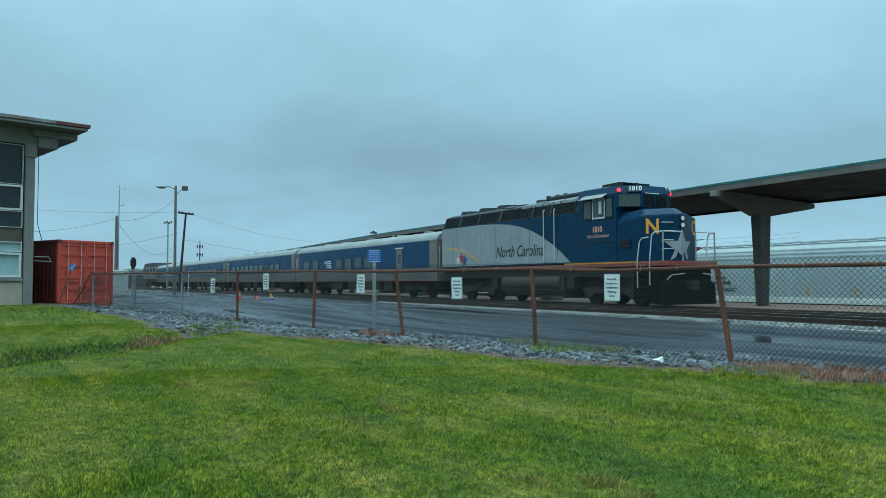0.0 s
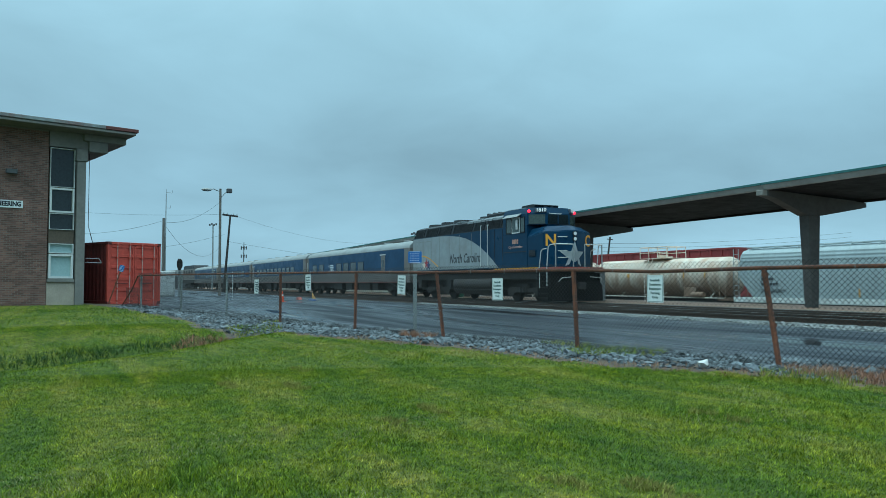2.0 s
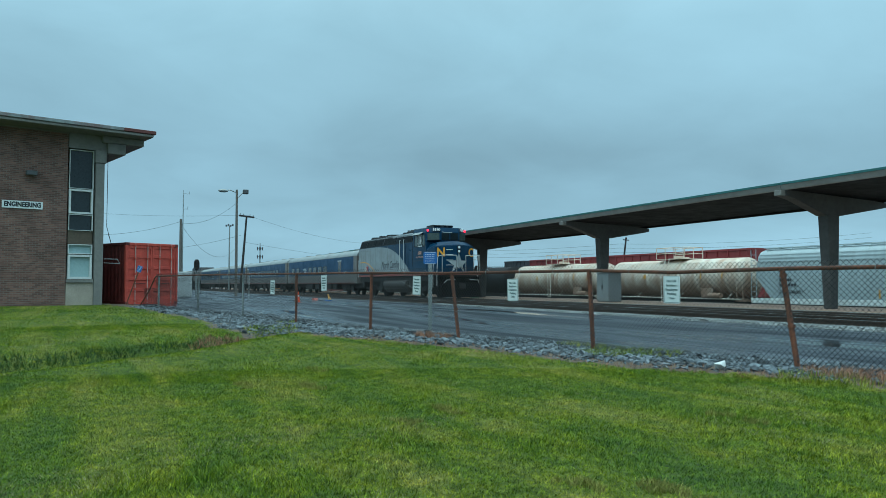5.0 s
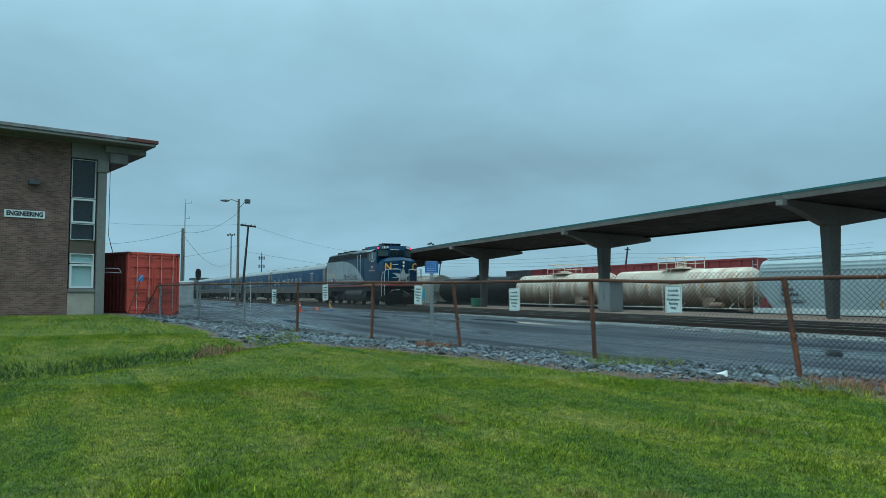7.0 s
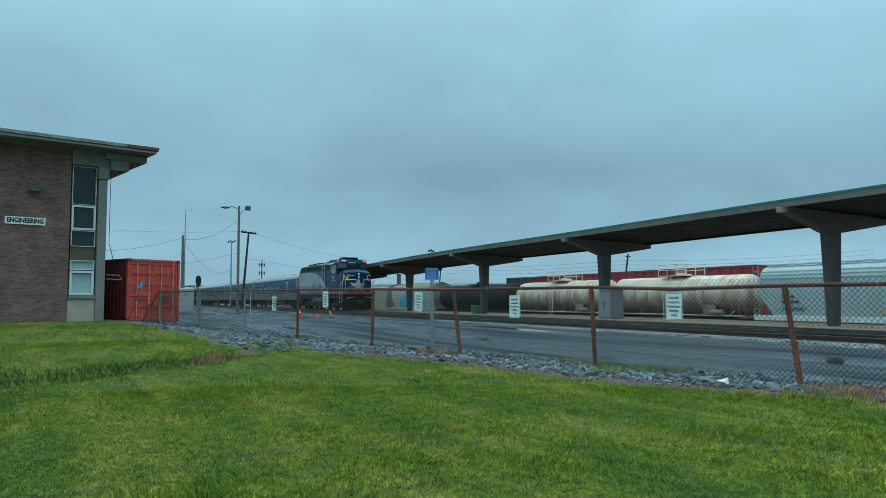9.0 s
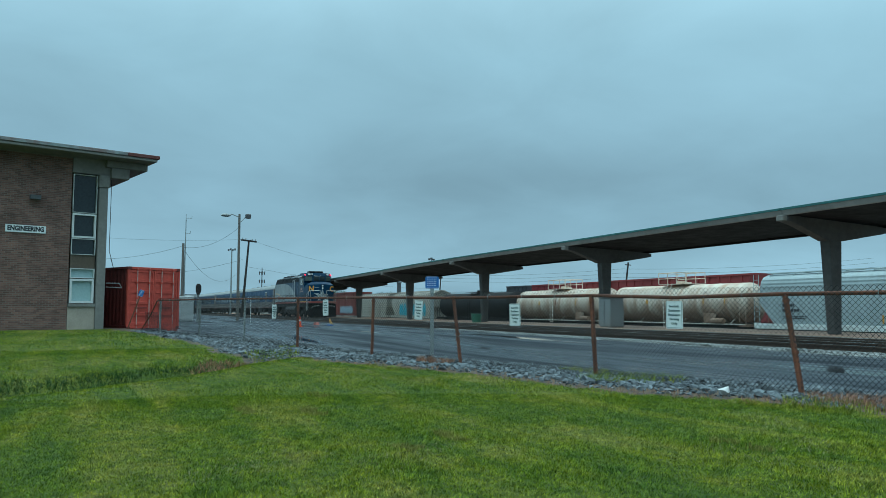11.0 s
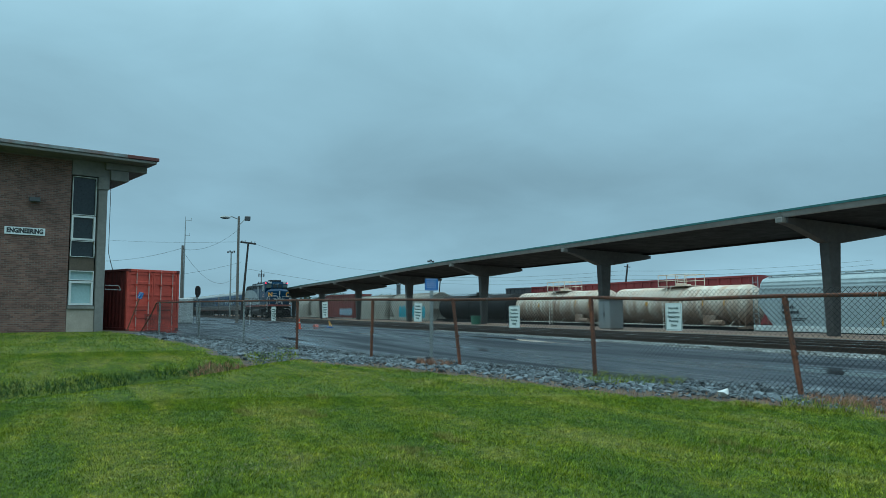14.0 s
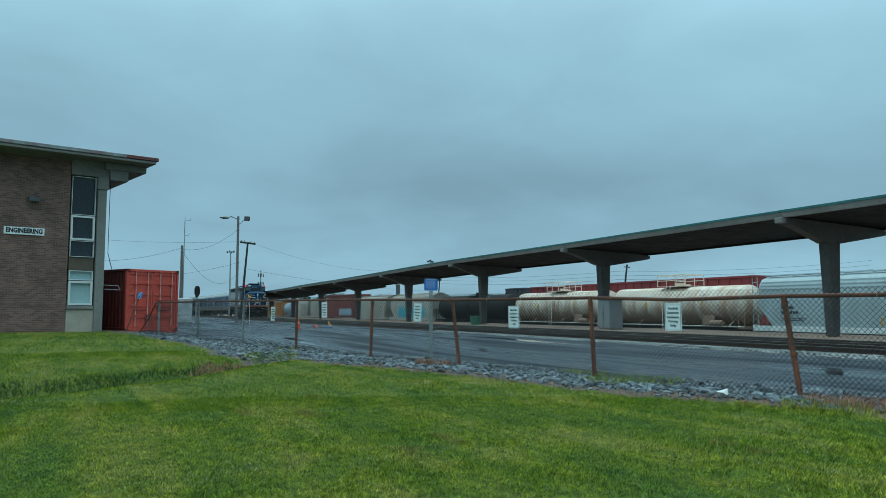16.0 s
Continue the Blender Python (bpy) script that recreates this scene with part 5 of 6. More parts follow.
for s in (-1, 1):
    bm = B()
    pipe(bm, [(7.15, s * 1.54, .75), (7.15, s * 1.55, 1.8), (7.30, s * 1.55, 2.55), (7.40, s * 1.53, 2.65), (7.75, s * 1.53, 2.68)], .024)
    pipe(bm, [(7.82, s * 1.55, .85), (7.82, s * 1.55, 1.8), (7.95, s * 1.55, 2.75), (8.05, s * 1.5, 2.85), (8.40, s * 1.40, 2.88), (8.40, s * .35, 2.88)], .024)
    part("handrail", bm, STEEL, loco, "pale tubular handrail")
    for y in (1.42, .35):
        rod(bm := B(), (8.40, s * y, 1.79), (8.40, s * y, 2.90), .032, 8)
        part("stanchion", bm, GALV, loco)
    bm = B()
    for k in range(4):
        bx(bm, 7.2, 7.8, s * 1.34 - .16, s * 1.34 + .16, .45 + .3 * k, .49 + .3 * k)
    part("step_treads", bm, BLACK, loco)
    pipe(bm := B(), [(8.45, s * 1.3, 1.05), (8.62, s * 1.2, 1.25), (8.62, s * .5, 1.3)], .018)
    part("uncoupling_lever", bm, STEEL, loco)
truck(loco, 5.2, .51, 1.38)
truck(loco, -5.2, .51, 1.38)
bm = B()
prism(bm, [(-1.2, .35), (1.2, .35), (1.42, .6), (1.42, 1.15), (-1.42, 1.15), (-1.42, .6)], -2.6, 2.4, "x")
rod(bm, (-2.4, -1.22, .95), (2.2, -1.22, .95), .36, 16)
part("fuel_tank", bm, M("grimy fuel tank paint", (.040, .038, .038), .7, var=.3, dirt=(.07, .055, .045), damt=.6), loco)
bm = B()
for x in (-3.2, -7.6, 2.9, 7.0):
    bx(bm, x - .25, x + .25, -1.45, 1.45, .7, 1.2)
part("underframe_boxes", bm, BLACK, loco)


# plain black box added to close the see-through gaps under the frame
bx(bm := B(), -8.3, 7.9, -.95, .95, .55, 1.6)
part("drive_gear", bm, BLACK, loco)
# the body above the sill is a little taller than drawn: raise it evenly
for ob_ in loco.children_recursive:
    if ob_.data is None:
        continue
    loc = ob_.matrix_basis.translation
    if loc.length > .01 and ob_.parent is not loco and ob_.parent.name.startswith("bogie"):
        continue
    if loc.z > 1.8:
        loc = Vector((loc.x, loc.y, 1.8 + (loc.z - 1.8) * 1.045))
        ob_.matrix_basis.translation = loc
    elif loc.length < .01:
        for v_ in ob_.data.vertices:
            if v_.co.z > 1.8:
                v_.co.z = 1.8 + (v_.co.z - 1.8) * 1.045


# ---------------------------------------------------------------- passenger coaches
def coach(x_front, label, windows, door_x, emblem):
    Lc = 25.5
    c = thing("passenger_coach", label, "railway coach", "coaches of the train", m=pose(x_front - Lc / 2, 22.72, RAILZ))
    hf = Lc / 2
    arc = [(1.50 * math.cos(t), 3.50 + .62 * math.sin(t)) for t in np.linspace(0, math.pi, 15)]
    prism(bm := B(), arc, -hf, hf, "x")
    part("roof", bm, COACH_ROOF, c, "curved silver roof", smooth=True)
    bx(bm := B(), -hf, hf, -1.50, 1.50, 1.80, 3.495)
    part("upper_side", bm, COACH_GREY, c)
    for s in (-1, 1):
        bx(bm := B(), -hf + .55, hf - .95, min(s * 1.502, s * 1.51), max(s * 1.502, s * 1.51), 1.86, 3.47)
        part("blue_band", bm, COACH_BLUE, c, "broad blue painted side band")
    bm = B()
    bx(bm, -hf, hf, -1.50, 1.50, 1.05, 1.795)
    lower = part("fluted_side", bm, COACH_GREY, c, "grey fluted lower side")
    flute = part("flute", bx(B(), -hf + .5, hf - .5, -.012, .012, -.02, .02), COACH_GREY, lower)
    flute.matrix_basis = pose(0, -1.512, 1.16)
    for k in range(1, 18):
        shared("flute", flute.data, pose(0, -1.512 if k < 9 else 1.512, 1.16 + .072 * (k % 9)), lower)
    for s in (-1, 1):
        bx(bm := B(), -hf + .5, hf - .5, s * 1.515 - .008, s * 1.515 + .008, 1.055, 1.10)
        part("red_line", bm, RED, c)
    for x in windows:
        w_ = new("window")
        w_.parent = c
        bx(bm := B(), x - .62, x + .62, -1.530, -1.512, 2.0, 2.72, .0)
        part("pane", bm, GLASS, w_)
        bm = B()
        for a, b, z0, z1 in ((-.67, .67, 1.95, 2.0), (-.67, .67, 2.72, 2.77), (-.67, -.62, 2.0, 2.72), (.62, .67, 2.0, 2.72)):
            bx(bm, x + a, x + b, -1.536, -1.511, z0, z1)
        part("frame", bm, INK, w_)
    if door_x is not None:
        bx(bm := B(), door_x - .42, door_x + .42, -1.525, -1.511, 1.15, 3.1)
        d = part("door", bm, COACH_GREY, c, "grey steel coach door")
        bx(bm := B(), door_x - .22, door_x + .22, -1.535, -1.527, 2.2, 2.75)
        part("pane", bm, GLASS, d)
        bx(bm := B(), door_x - .55, door_x + .55, -1.56, -1.512, 3.12, 3.2)
        part("drip_rail", bm, STEEL, d)
    if emblem is not None:
        prism(bm := B(), star_outline(emblem - .3, 2.55, .18) , -1.516, -1.512, "y")
        part("emblem", bm, STAR, c, "small white side emblem")
        bm = B()
        for k in range(4):
            bx(bm, emblem + .0, emblem + 1.1 - .12 * (k % 2), -1.516, -1.512, 2.1 + .16 * k, 2.18 + .16 * k)
        part("writing", bm, STAR, c)
    for s in (-1, 1):
        bx(bm := B(), s * hf - .02 if s > 0 else -hf - .30, hf + .30 if s > 0 else -hf + .02, -.55, .55, 1.1, 3.3, .05)
        part("diaphragm", bm, BLACK, c, "black rubber gangway diaphragm")
        bm = B()
        for y in (-1.35, 1.35):
            pipe(bm, [(s * (hf + .03), y, 1.5), (s * (hf + .08), y, 1.55), (s * (hf + .08), y, 3.0), (s * (hf + .03), y, 3.05)], .02)
        part("end_grab_rail", bm, STEEL, c)
        coupler(c, s * hf, s)
    for x, l in ((-4.5, 2.2), (-1.2, 1.6), (2.0, 2.6), (5.2, 1.2)):
        bx(bm := B(), x, x + l, -1.4, 1.4, .45, 1.04, .03)
        part("underfloor_box", bm, BLACK, c)
    bx(bm := B(), -hf + .3, hf - .3, -.9, .9, .6, 1.045)
    part("underframe_beam", bm, BLACK, c)
    bm = B()
    for x in (-9, -5, 0, 5, 9):
        bx(bm, x - .25, x + .25, -.25, .25, 4.11, 4.22, .03)
    part("roof_vents", bm, COACH_ROOF, c)
    truck(c, hf - 3.2, .46, 1.3)
    truck(c, -hf + 3.2, .46, 1.3)
    return c


COACHES = [coach(-38.35, "blue and silver coach with wide windows and a side door", [2.8, 1.0, -.9, -2.8, -8.0, -10.2], 7.75, -5.4),
           coach(-64.55, "blue and silver coach with a long row of windows", [-9 + 1.85 * k for k in range(10)], -11.6, None),
           coach(-90.65, "blue and silver coach with a long row of windows", [-9 + 1.85 * k for k in range(10)], None, None),
           coach(-116.7, "blue and silver lounge coach before the tail locomotive", [-8 + 2.0 * k for k in range(8)], 10.5, None)]

tail = thing("rear_locomotive", "grimy grey and black locomotive at the far train end", "locomotive", m=pose(-151.2, 22.72, RAILZ))
bx(bm := B(), -8.2, 8.2, -1.5, 1.5, 1.75, 3.93)
part("body", bm, COACH_GREY, tail)
prism(bm := B(), [(-8.1, 3.935), (8.1, 3.935), (7.4, 4.62), (-6.0, 4.72), (-7.6, 4.5)], -1.35, 1.35, "y")
part("roof", bm, ROOF_BLACK, tail)
bx(bm := B(), -8.4, 8.2, -1.52, 1.52, 1.2, 1.74)
part("sill", bm, BLACK, tail)
bx(bm := B(), -8.9, -8.21, -1.4, 1.4, 1.75, 3.3, .1)
part("nose", bm, BLUE, tail)
bm = B()
for x in (-5.5, -2, 2, 5.5):
    bx(bm, x - .9, x + .9, -1.515, -1.503, 3.0, 3.7)
part("side_grilles", bm, GRILLE, tail)
truck(tail, 5.0, .5, 1.4)
truck(tail, -5.0, .5, 1.4)
bx(bm := B(), -2.4, 2.4, -1.3, 1.3, .4, 1.19, .05)
part("fuel_tank", bm, BLACK, tail)

# ---------------------------------------------------------------- standing freight cars
FZ = -1.218


def ladder(bm, x, y, z0, z1, w=.42, r=.022):
    for s in (-.5, .5):
        rod(bm, (x + s * w, y, z0), (x + s * w, y, z1), r, 6)
    n = int((z1 - z0) / .38)
    for k in range(1, n + 1):
        rod(bm, (x - .5 * w, y, z0 + k * (z1 - z0) / (n + 1)), (x + .5 * w, y, z0 + k * (z1 - z0) / (n + 1)), r * .8, 6)


def hopper(x0, x1, y, material, label, spray=None, bars=True, ribs=0):
    c = thing("covered_hopper_car", label, "freight car", "standing freight cars", m=pose((x0 + x1) / 2, y, FZ))
    hf = (x1 - x0) / 2 - .45
    sec = [(-1.50, 1.05), (-1.56, 1.6), (-1.58, 2.6), (-1.54, 3.5), (-1.40, 4.02), (-1.15, 4.32), (-.6, 4.52), (0, 4.56)]
    sec = sec + [(-a, b) for a, b in sec[-2::-1]]
    bm = B()
    prism(bm, sec, -hf + .5, hf - .5, "x")
    for v in bm.verts:
        v.co.x -= math.copysign(max(0, 2.5 - v.co.z) * .85, v.co.x)
    part("body", bm, material, c, smooth=True)
    for s in (-1, 1):
        bx(bm := B(), -hf, hf, s * 1.57 - .05, s * 1.57 + .05, .88, 1.24, .02)
        part("side_sill", bm, SILL_WHITE if bars else material, c)
    bm = B()
    for z in (3.62, 3.85, 4.08):
        for s in (-1, 1):
            bx(bm, -hf + .6, hf - .6, s * (1.565 - .18 * max(0, z - 3.6) * 2.0) - .012, s * (1.565 - .18 * max(0, z - 3.6) * 2.0) + .012, z, z + .05)
    part("roof_ribs", bm, material, c)
    if ribs:
        for k in range(ribs):
            x = -hf + .9 + (2 * hf - 1.8) * k / (ribs - 1)
            bx(bm := B(), x - .05, x + .05, -1.64, -1.585, 1.2, 3.5)
            part("side_post", bm, material, c)
    bm = B()
    bx(bm, -hf + .2, hf - .2, -.3, .3, 4.62, 4.66), bx(bm, -hf + .6, hf - .6, -.95, -.7, 4.55, 4.59)
    for k in range(9):
        x = -hf + 1 + (2 * hf - 2) * k / 8
        bx(bm, x - .3, x + .3, -.55, .55, 4.5, 4.64, .03)
        rod(bm, (x, -1.1, 4.36), (x, -.7, 4.6), .02, 5)
    part("roof_walkway", bm, material, c)
    for s in (-1, 1):
        bm = B()
        prism(bm, [(s * (hf - 1.75), 1.25), (s * (hf - .55), 2.45), (s * (hf - .70), 2.45), (s * (hf - 1.95), 1.25)], -1.2, 1.2, "y")
        part("slope_sheet", bm, material, c)
        bm = B()
        ladder(bm, s * (hf - .22), -1.55, .6, 4.5), ladder(bm, s * (hf - .22), 1.55, .6, 4.5)
        bx(bm, s * hf - .08, s * hf + .08, -1.5, 1.5, .9, 1.2)
        part("end_ladder", bm, material, c)
        coupler(c, s * hf, s)
        truck(c, s * (hf - 1.6), .42, .9)
    for x in (-hf * .5, 0, hf * .5):
        prism(bm := B(), [(x - 1.7, 1.0), (x + 1.7, 1.0), (x + .5, .35), (x - .5, .35)], -1.2, 1.2, "y")
        part("hopper_bay", bm, BLACK, c)
    if bars:
        bm = B()
        xm = -hf * .72
        for k, (w_, z, h_) in enumerate(((.95, 2.35, .18), (1.35, 2.02, .18), (1.9, 1.7, .06), (1.7, 1.58, .06))):
            n = 6 if h_ > .1 else 9
            for q in range(n):
                bx(bm, xm + w_ * q / n, xm + w_ * (q + .7) / n, -1.60, -1.584, z, z + h_)
        tagged(part("writing", bm, INK, c), kind="stuff")
        for f in (-.3, .1, .45, .8):
            bx(bm := B(), hf * f, hf * f + .10, -1.60, -1.584, 1.35, 1.85)
            part("reflector_strip", bm, YELLOW, c)
    if spray is not None:
        bm = B()
        rg = random.Random(int(-x0))
        xx = -hf * .55
        while xx < hf * .6:
            w_ = rg.uniform(.6, 1.1)
            o = [(xx + w_ * .5 * (1 + rg.uniform(.7, 1.1) * math.cos(t)), 2.0 + rg.uniform(.8, 1.0) * 1.1 * math.sin(t)) for t in np.linspace(0, 6.283, 12)[:-1]]
            prism(bm, o, -1.600 - .002 * rg.random(), -1.584, "y")
            xx += w_ * .9
        part("spray_painting", bm, spray, c, "sprayed colour blobs on the side")
    return c


def tank_car(x0, x1, y, material, label, rails=True, zc=2.62, r=1.46, streaks=False):
    c = thing("tank_car", label, "freight car", "standing freight cars", m=pose((x0 + x1) / 2, y, FZ))
    hf = (x1 - x0) / 2 - .5
    bm = B()
    n = 28
    prof = [(hf, .02), (hf - .05, r * .5), (hf - .22, r * .82), (hf - .5, r)]
    ring = prof + [(-x, q) for x, q in prof[::-1]]
    loops = [[bm.verts.new((x, q * math.cos(k * 2 * math.pi / n), zc + q * math.sin(k * 2 * math.pi / n))) for k in range(n)] for x, q in ring]
    for a, b in zip(loops, loops[1:]):
        for k in range(n):
            bm.faces.new((a[k], a[(k + 1) % n], b[(k + 1) % n], b[k]))
    bm.faces.new(loops[0]), bm.faces.new(loops[-1])
    bmesh.ops.recalc_face_normals(bm, faces=bm.faces[:])
    part("tank", bm, material, c, smooth=True)
    bm = B()
    for x in (-hf * .55, 0, hf * .55):
        for k in range(n):
            t0, t1 = k * 2 * math.pi / n, (k + 1) * 2 * math.pi / n
            rod(bm, (x, (r + .008) * math.cos(t0), zc + (r + .008) * math.sin(t0)), (x, (r + .008) * math.cos(t1), zc + (r + .008) * math.sin(t1)), .014, 4)
    part("weld_bands", bm, material, c)
    bm = B()
    rod(bm, (0, 0, zc + r - .05), (0, 0, zc + r + .32), .42, 14)
    rod(bm, (.75, 0, zc + r - .05), (.75, 0, zc + r + .2), .25, 12)
    part("dome", bm, material, c)
    bm = B()
    bx(bm, -1.5, 1.5, -1.0, 1.0, zc + r + .03, zc + r + .08)
    if rails:
        for x in (-1.5, -.5, .5, 1.5):
            for yy in (-1.0, 1.0):
                rod(bm, (x, yy, zc + r + .08), (x, yy, zc + r + .95), .03, 6)
        for yy in (-1.0, 1.0):
            for z in (.5, .95):
                rod(bm, (-1.5, yy, zc + r + z), (1.5, yy, zc + r + z), .03, 6)
        for x in (-1.5, 1.5):
            rod(bm, (x, -1.0, zc + r + .95), (x, 1.0, zc + r + .95), .03, 6)
    part("walkway", bm, material, c, "railed platform over the manway")
    bm = B()
    ladder(bm, -.2, -1.52, .6, zc + .4, .45, .03)
    pipe(bm, [(-.42, -1.52, zc + .4), (-.42, -1.0, zc + r + .1)], .03), pipe(bm, [(.02, -1.52, zc + .4), (.02, -1.0, zc + r + .1)], .03)
    part("side_ladder", bm, TANK_RAIL if streaks else material, c)
    for s in (-1, 1):
        bm = B()
        pipe(bm, [(-hf - .2, s * 1.5, 1.12), (hf + .2, s * 1.5, 1.12)], .04)
        for f in (-.85, -.45, .2, .5, .85):
            pipe(bm, [(hf * f, s * 1.5, 1.12), (hf * f + .25, s * 1.25, 1.5)], .03)
        part("side_rail", bm, TANK_RAIL if streaks else material, c)
        bm = B()
        bx(bm, s * hf - .35, s * hf + .35, -1.45, 1.45, .95, 1.15)
        for yy in (-1.4, 1.4):
            pipe(bm, [(s * (hf + .25), yy, 1.1), (s * (hf + .25), yy, 2.3), (s * (hf - .3), yy, 2.3), (s * (hf - .3), yy, 1.1)], .03)
        part("end_platform", bm, material if s > 0 else BLACK, c)
        coupler(c, s * (hf + .1), s)
        truck(c, s * (hf - 1.2), .42, .9)
    bx(bm := B(), -hf, hf, -.25, .25, .8, 1.2)
    part("centre_sill", bm, BLACK, c)
    if streaks:
        for x, w_, mt in ((hf * .78, .10, YELLOW), (hf * .5, .10, YELLOW), (hf * .05, .14, RUST), (-hf * .35, .3, YELLOW)):
            bm = B()
            a0, a1 = (-.02, .42) if w_ < .2 else (.0, .22)
            for k in range(5):
                t0, t1 = math.pi + a0 + (a1 - a0) * k / 5, math.pi + a0 + (a1 - a0) * (k + 1) / 5
                v = [bm.verts.new((x + dx, (r + .006) * math.cos(t), zc - (r + .006) * math.sin(t) * 1.0)) for t in (t0, t1) for dx in (0, w_)]
                bm.faces.new((v[0], v[1], v[3], v[2]))
            part("painted_mark", bm, mt, c)
        bm = B()
        bx(bm, hf * .52, hf * .66, -1.55, -1.35, 1.2, 1.9), rod(bm, (hf * .62, -1.5, 1.35), (hf * .78, -1.5, 1.35), .2, 10)
        part("brake_gear", bm, material, c)
    return c


def box_car(x0, x1, y, material, label, top=4.65, spray=None, ribs=14, name="boxcar", low=1.05):
    c = thing(name, label, "freight car", "standing freight cars", m=pose((x0 + x1) / 2, y, FZ))
    hf = (x1 - x0) / 2 - .4
    bx(bm := B(), -hf, hf, -1.48, 1.48, low, top, .03)
    part("body", bm, material, c)
    bm = B()
    for k in range(ribs):
        x = -hf + .15 + (2 * hf - .3) * k / (ribs - 1)
        bx(bm, x - .05, x + .05, -1.56, 1.56, low, top - .12, .01)
    bx(bm, -hf - .02, hf + .02, -1.58, 1.58, top - .12, top + .03), bx(bm, -hf, hf, -1.56, 1.56, low - .05, low + .14)
    part("side_ribs", bm, material, c)
    for s in (-1, 1):
        bm = B()
        ladder(bm, s * (hf - .3), -1.6, low, top - .2)
        part("ladder", bm, material, c)
        coupler(c, s * hf, s)
        truck(c, s * (hf - 1.8), .42, .9)
    if spray is not None:
        bm = B()
        rg = random.Random(5)
        xx = hf * .05
        while xx < hf * .8:
            w_ = rg.uniform(.7, 1.2)
            prism(bm, [(xx + w_ * .5 * (1 + rg.uniform(.7, 1.1) * math.cos(t)), 2.0 + rg.uniform(.7, 1.0) * .8 * math.sin(t)) for t in np.linspace(0, 6.283, 12)[:-1]], -1.585 - .002 * rg.random(), -1.57, "y")
            xx += w_ * .85
        part("spray_painting", bm, spray, c, "pale sprayed letters-like blobs")
    return c


FY = 42.25
hopper(-37.7, -20.2, FY, FREIGHT_WHITE, "pale grey-white covered hopper car with streaked sides")
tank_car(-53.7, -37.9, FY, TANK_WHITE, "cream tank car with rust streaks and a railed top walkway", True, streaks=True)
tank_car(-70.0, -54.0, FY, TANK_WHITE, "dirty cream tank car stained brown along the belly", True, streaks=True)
tank_car(-89.5, -70.3, FY, TANK_BLACK, "long black tank car with a low top walkway", False)
hopper(-106.2, -89.8, FY, HOP_TAN, "tan-grey covered hopper sprayed with turquoise letters", TEAL_SPRAY, False, 0)
hopper(-122.0, -106.6, FY, HOP_TAN, "tan-grey covered hopper car with plain sides", None, False, 10)
box_car(-141.2, -122.6, FY, BOX_RED, "oxide-red boxcar with pale sprayed patches", 5.05, PALE_SPRAY)
hopper(-152, -141.6, FY, HOP_TAN, "short tan covered hopper car", None, False, 8)
hopper(-163, -152.3, FY, HOP_TAN, "short tan ribbed covered hopper car", None, False, 8)
tank_car(-176, -163.4, FY, M("pale blue tank paint", (.25, .34, .42), .5), "pale blue tank car far along the yard", False)
box_car(-193, -176.5, FY, ORANGE, "faded orange boxcar far along the yard", 4.3)
box_car(-60.2, -41.5, 47.5, GON_RED, "dull red high-sided gondola on the farther track", 4.93, None, 16, "gondola_car")
box_car(-74.6, -60.9, 47.5, GON_RED, "dull red high-sided gondola on the farther track", 4.90, None, 12, "gondola_car")
box_car(-80.5, -75.0, 47.5, M("dark grey freight paint", (.06, .06, .065), .6), "short dark grey freight car on the farther track", 4.9, None, 6, "freight_car")


# ---------------------------------------------------------------- far trees, chimney and sheds
def tree(x, y, h, seed):
    rg = random.Random(seed)
    t = thing("far_tree", "dark green broadleaf tree beyond the freight yard", "tree", "far trees", m=pose(x, y, -1.34))
    bm = B()
    rod(bm, (0, 0, -.2), (0, 0, h * .6), .32, 8, .12)
    for k in range(5):
        a = k * 1.3 + rg.random()
        rod(bm, (0, 0, h * (.3 + .06 * k)), (h * .28 * math.cos(a), h * .28 * math.sin(a), h * (.55 + .07 * k)), .11, 6, .04)
    part("trunk", bm, BARK, t)
    V, F = [], []
    blobs = [(rg.uniform(-.3, .3) * h, rg.uniform(-.3, .3) * h, rg.uniform(.38, .85) * h, rg.uniform(.12, .24) * h) for _ in range(11)]
    for bx_, by_, bz_, br_ in blobs:
        for _ in range(110):
            d = Vector((rg.gauss(0, 1), rg.gauss(0, 1), rg.gauss(0, .8))).normalized() * br_ * rg.uniform(.5, 1.08)
            p = Vector((bx_, by_, bz_)) + d
            s = rg.uniform(.16, .36)
            u = Vector((rg.gauss(0, 1), rg.gauss(0, 1), rg.gauss(0, 1))).normalized() * s
            w_ = u.cross(Vector((rg.gauss(0, 1), rg.gauss(0, 1), rg.gauss(0, 1)))).normalized() * s * .7
            n = len(V)
            V += [p - u, p + w_, p + u, p - w_]
            F.append((n, n + 1, n + 2, n + 3))
    me = bpy.data.meshes.new("crown")
    me.from_pydata([v[:] for v in V], [], F)
    me.materials.append(LEAF)
    ob = new("crown", me)
    ob.parent = t
    return t


for k, (b, d, h) in enumerate([(-75.6, 300, 9), (-74.4, 310, 9), (-73.6, 290, 10), (-72.9, 300, 9.5), (-72.0, 320, 9), (-71.0, 330, 9), (-70.0, 310, 9.5), (-69.2, 330, 10), (-68.4, 320, 8), (-76.6, 320, 8), (-83.9, 260, 6), (-82.9, 280, 5.5), (-82.0, 300, 6), (-80.7, 310, 6.5), (-79.2, 320, 6)]):
    tree(*at_bearing(b, d), h, k)
chim = thing("chimney", "slender dark distant chimney", "chimney", m=pose(*at_bearing(-68.35, 330), -1.34))
rod(bm := B(), (0, 0, 0), (0, 0, 13.5), 1.1, 10, .9)
part("stack", bm, LAMP_GREY, chim)
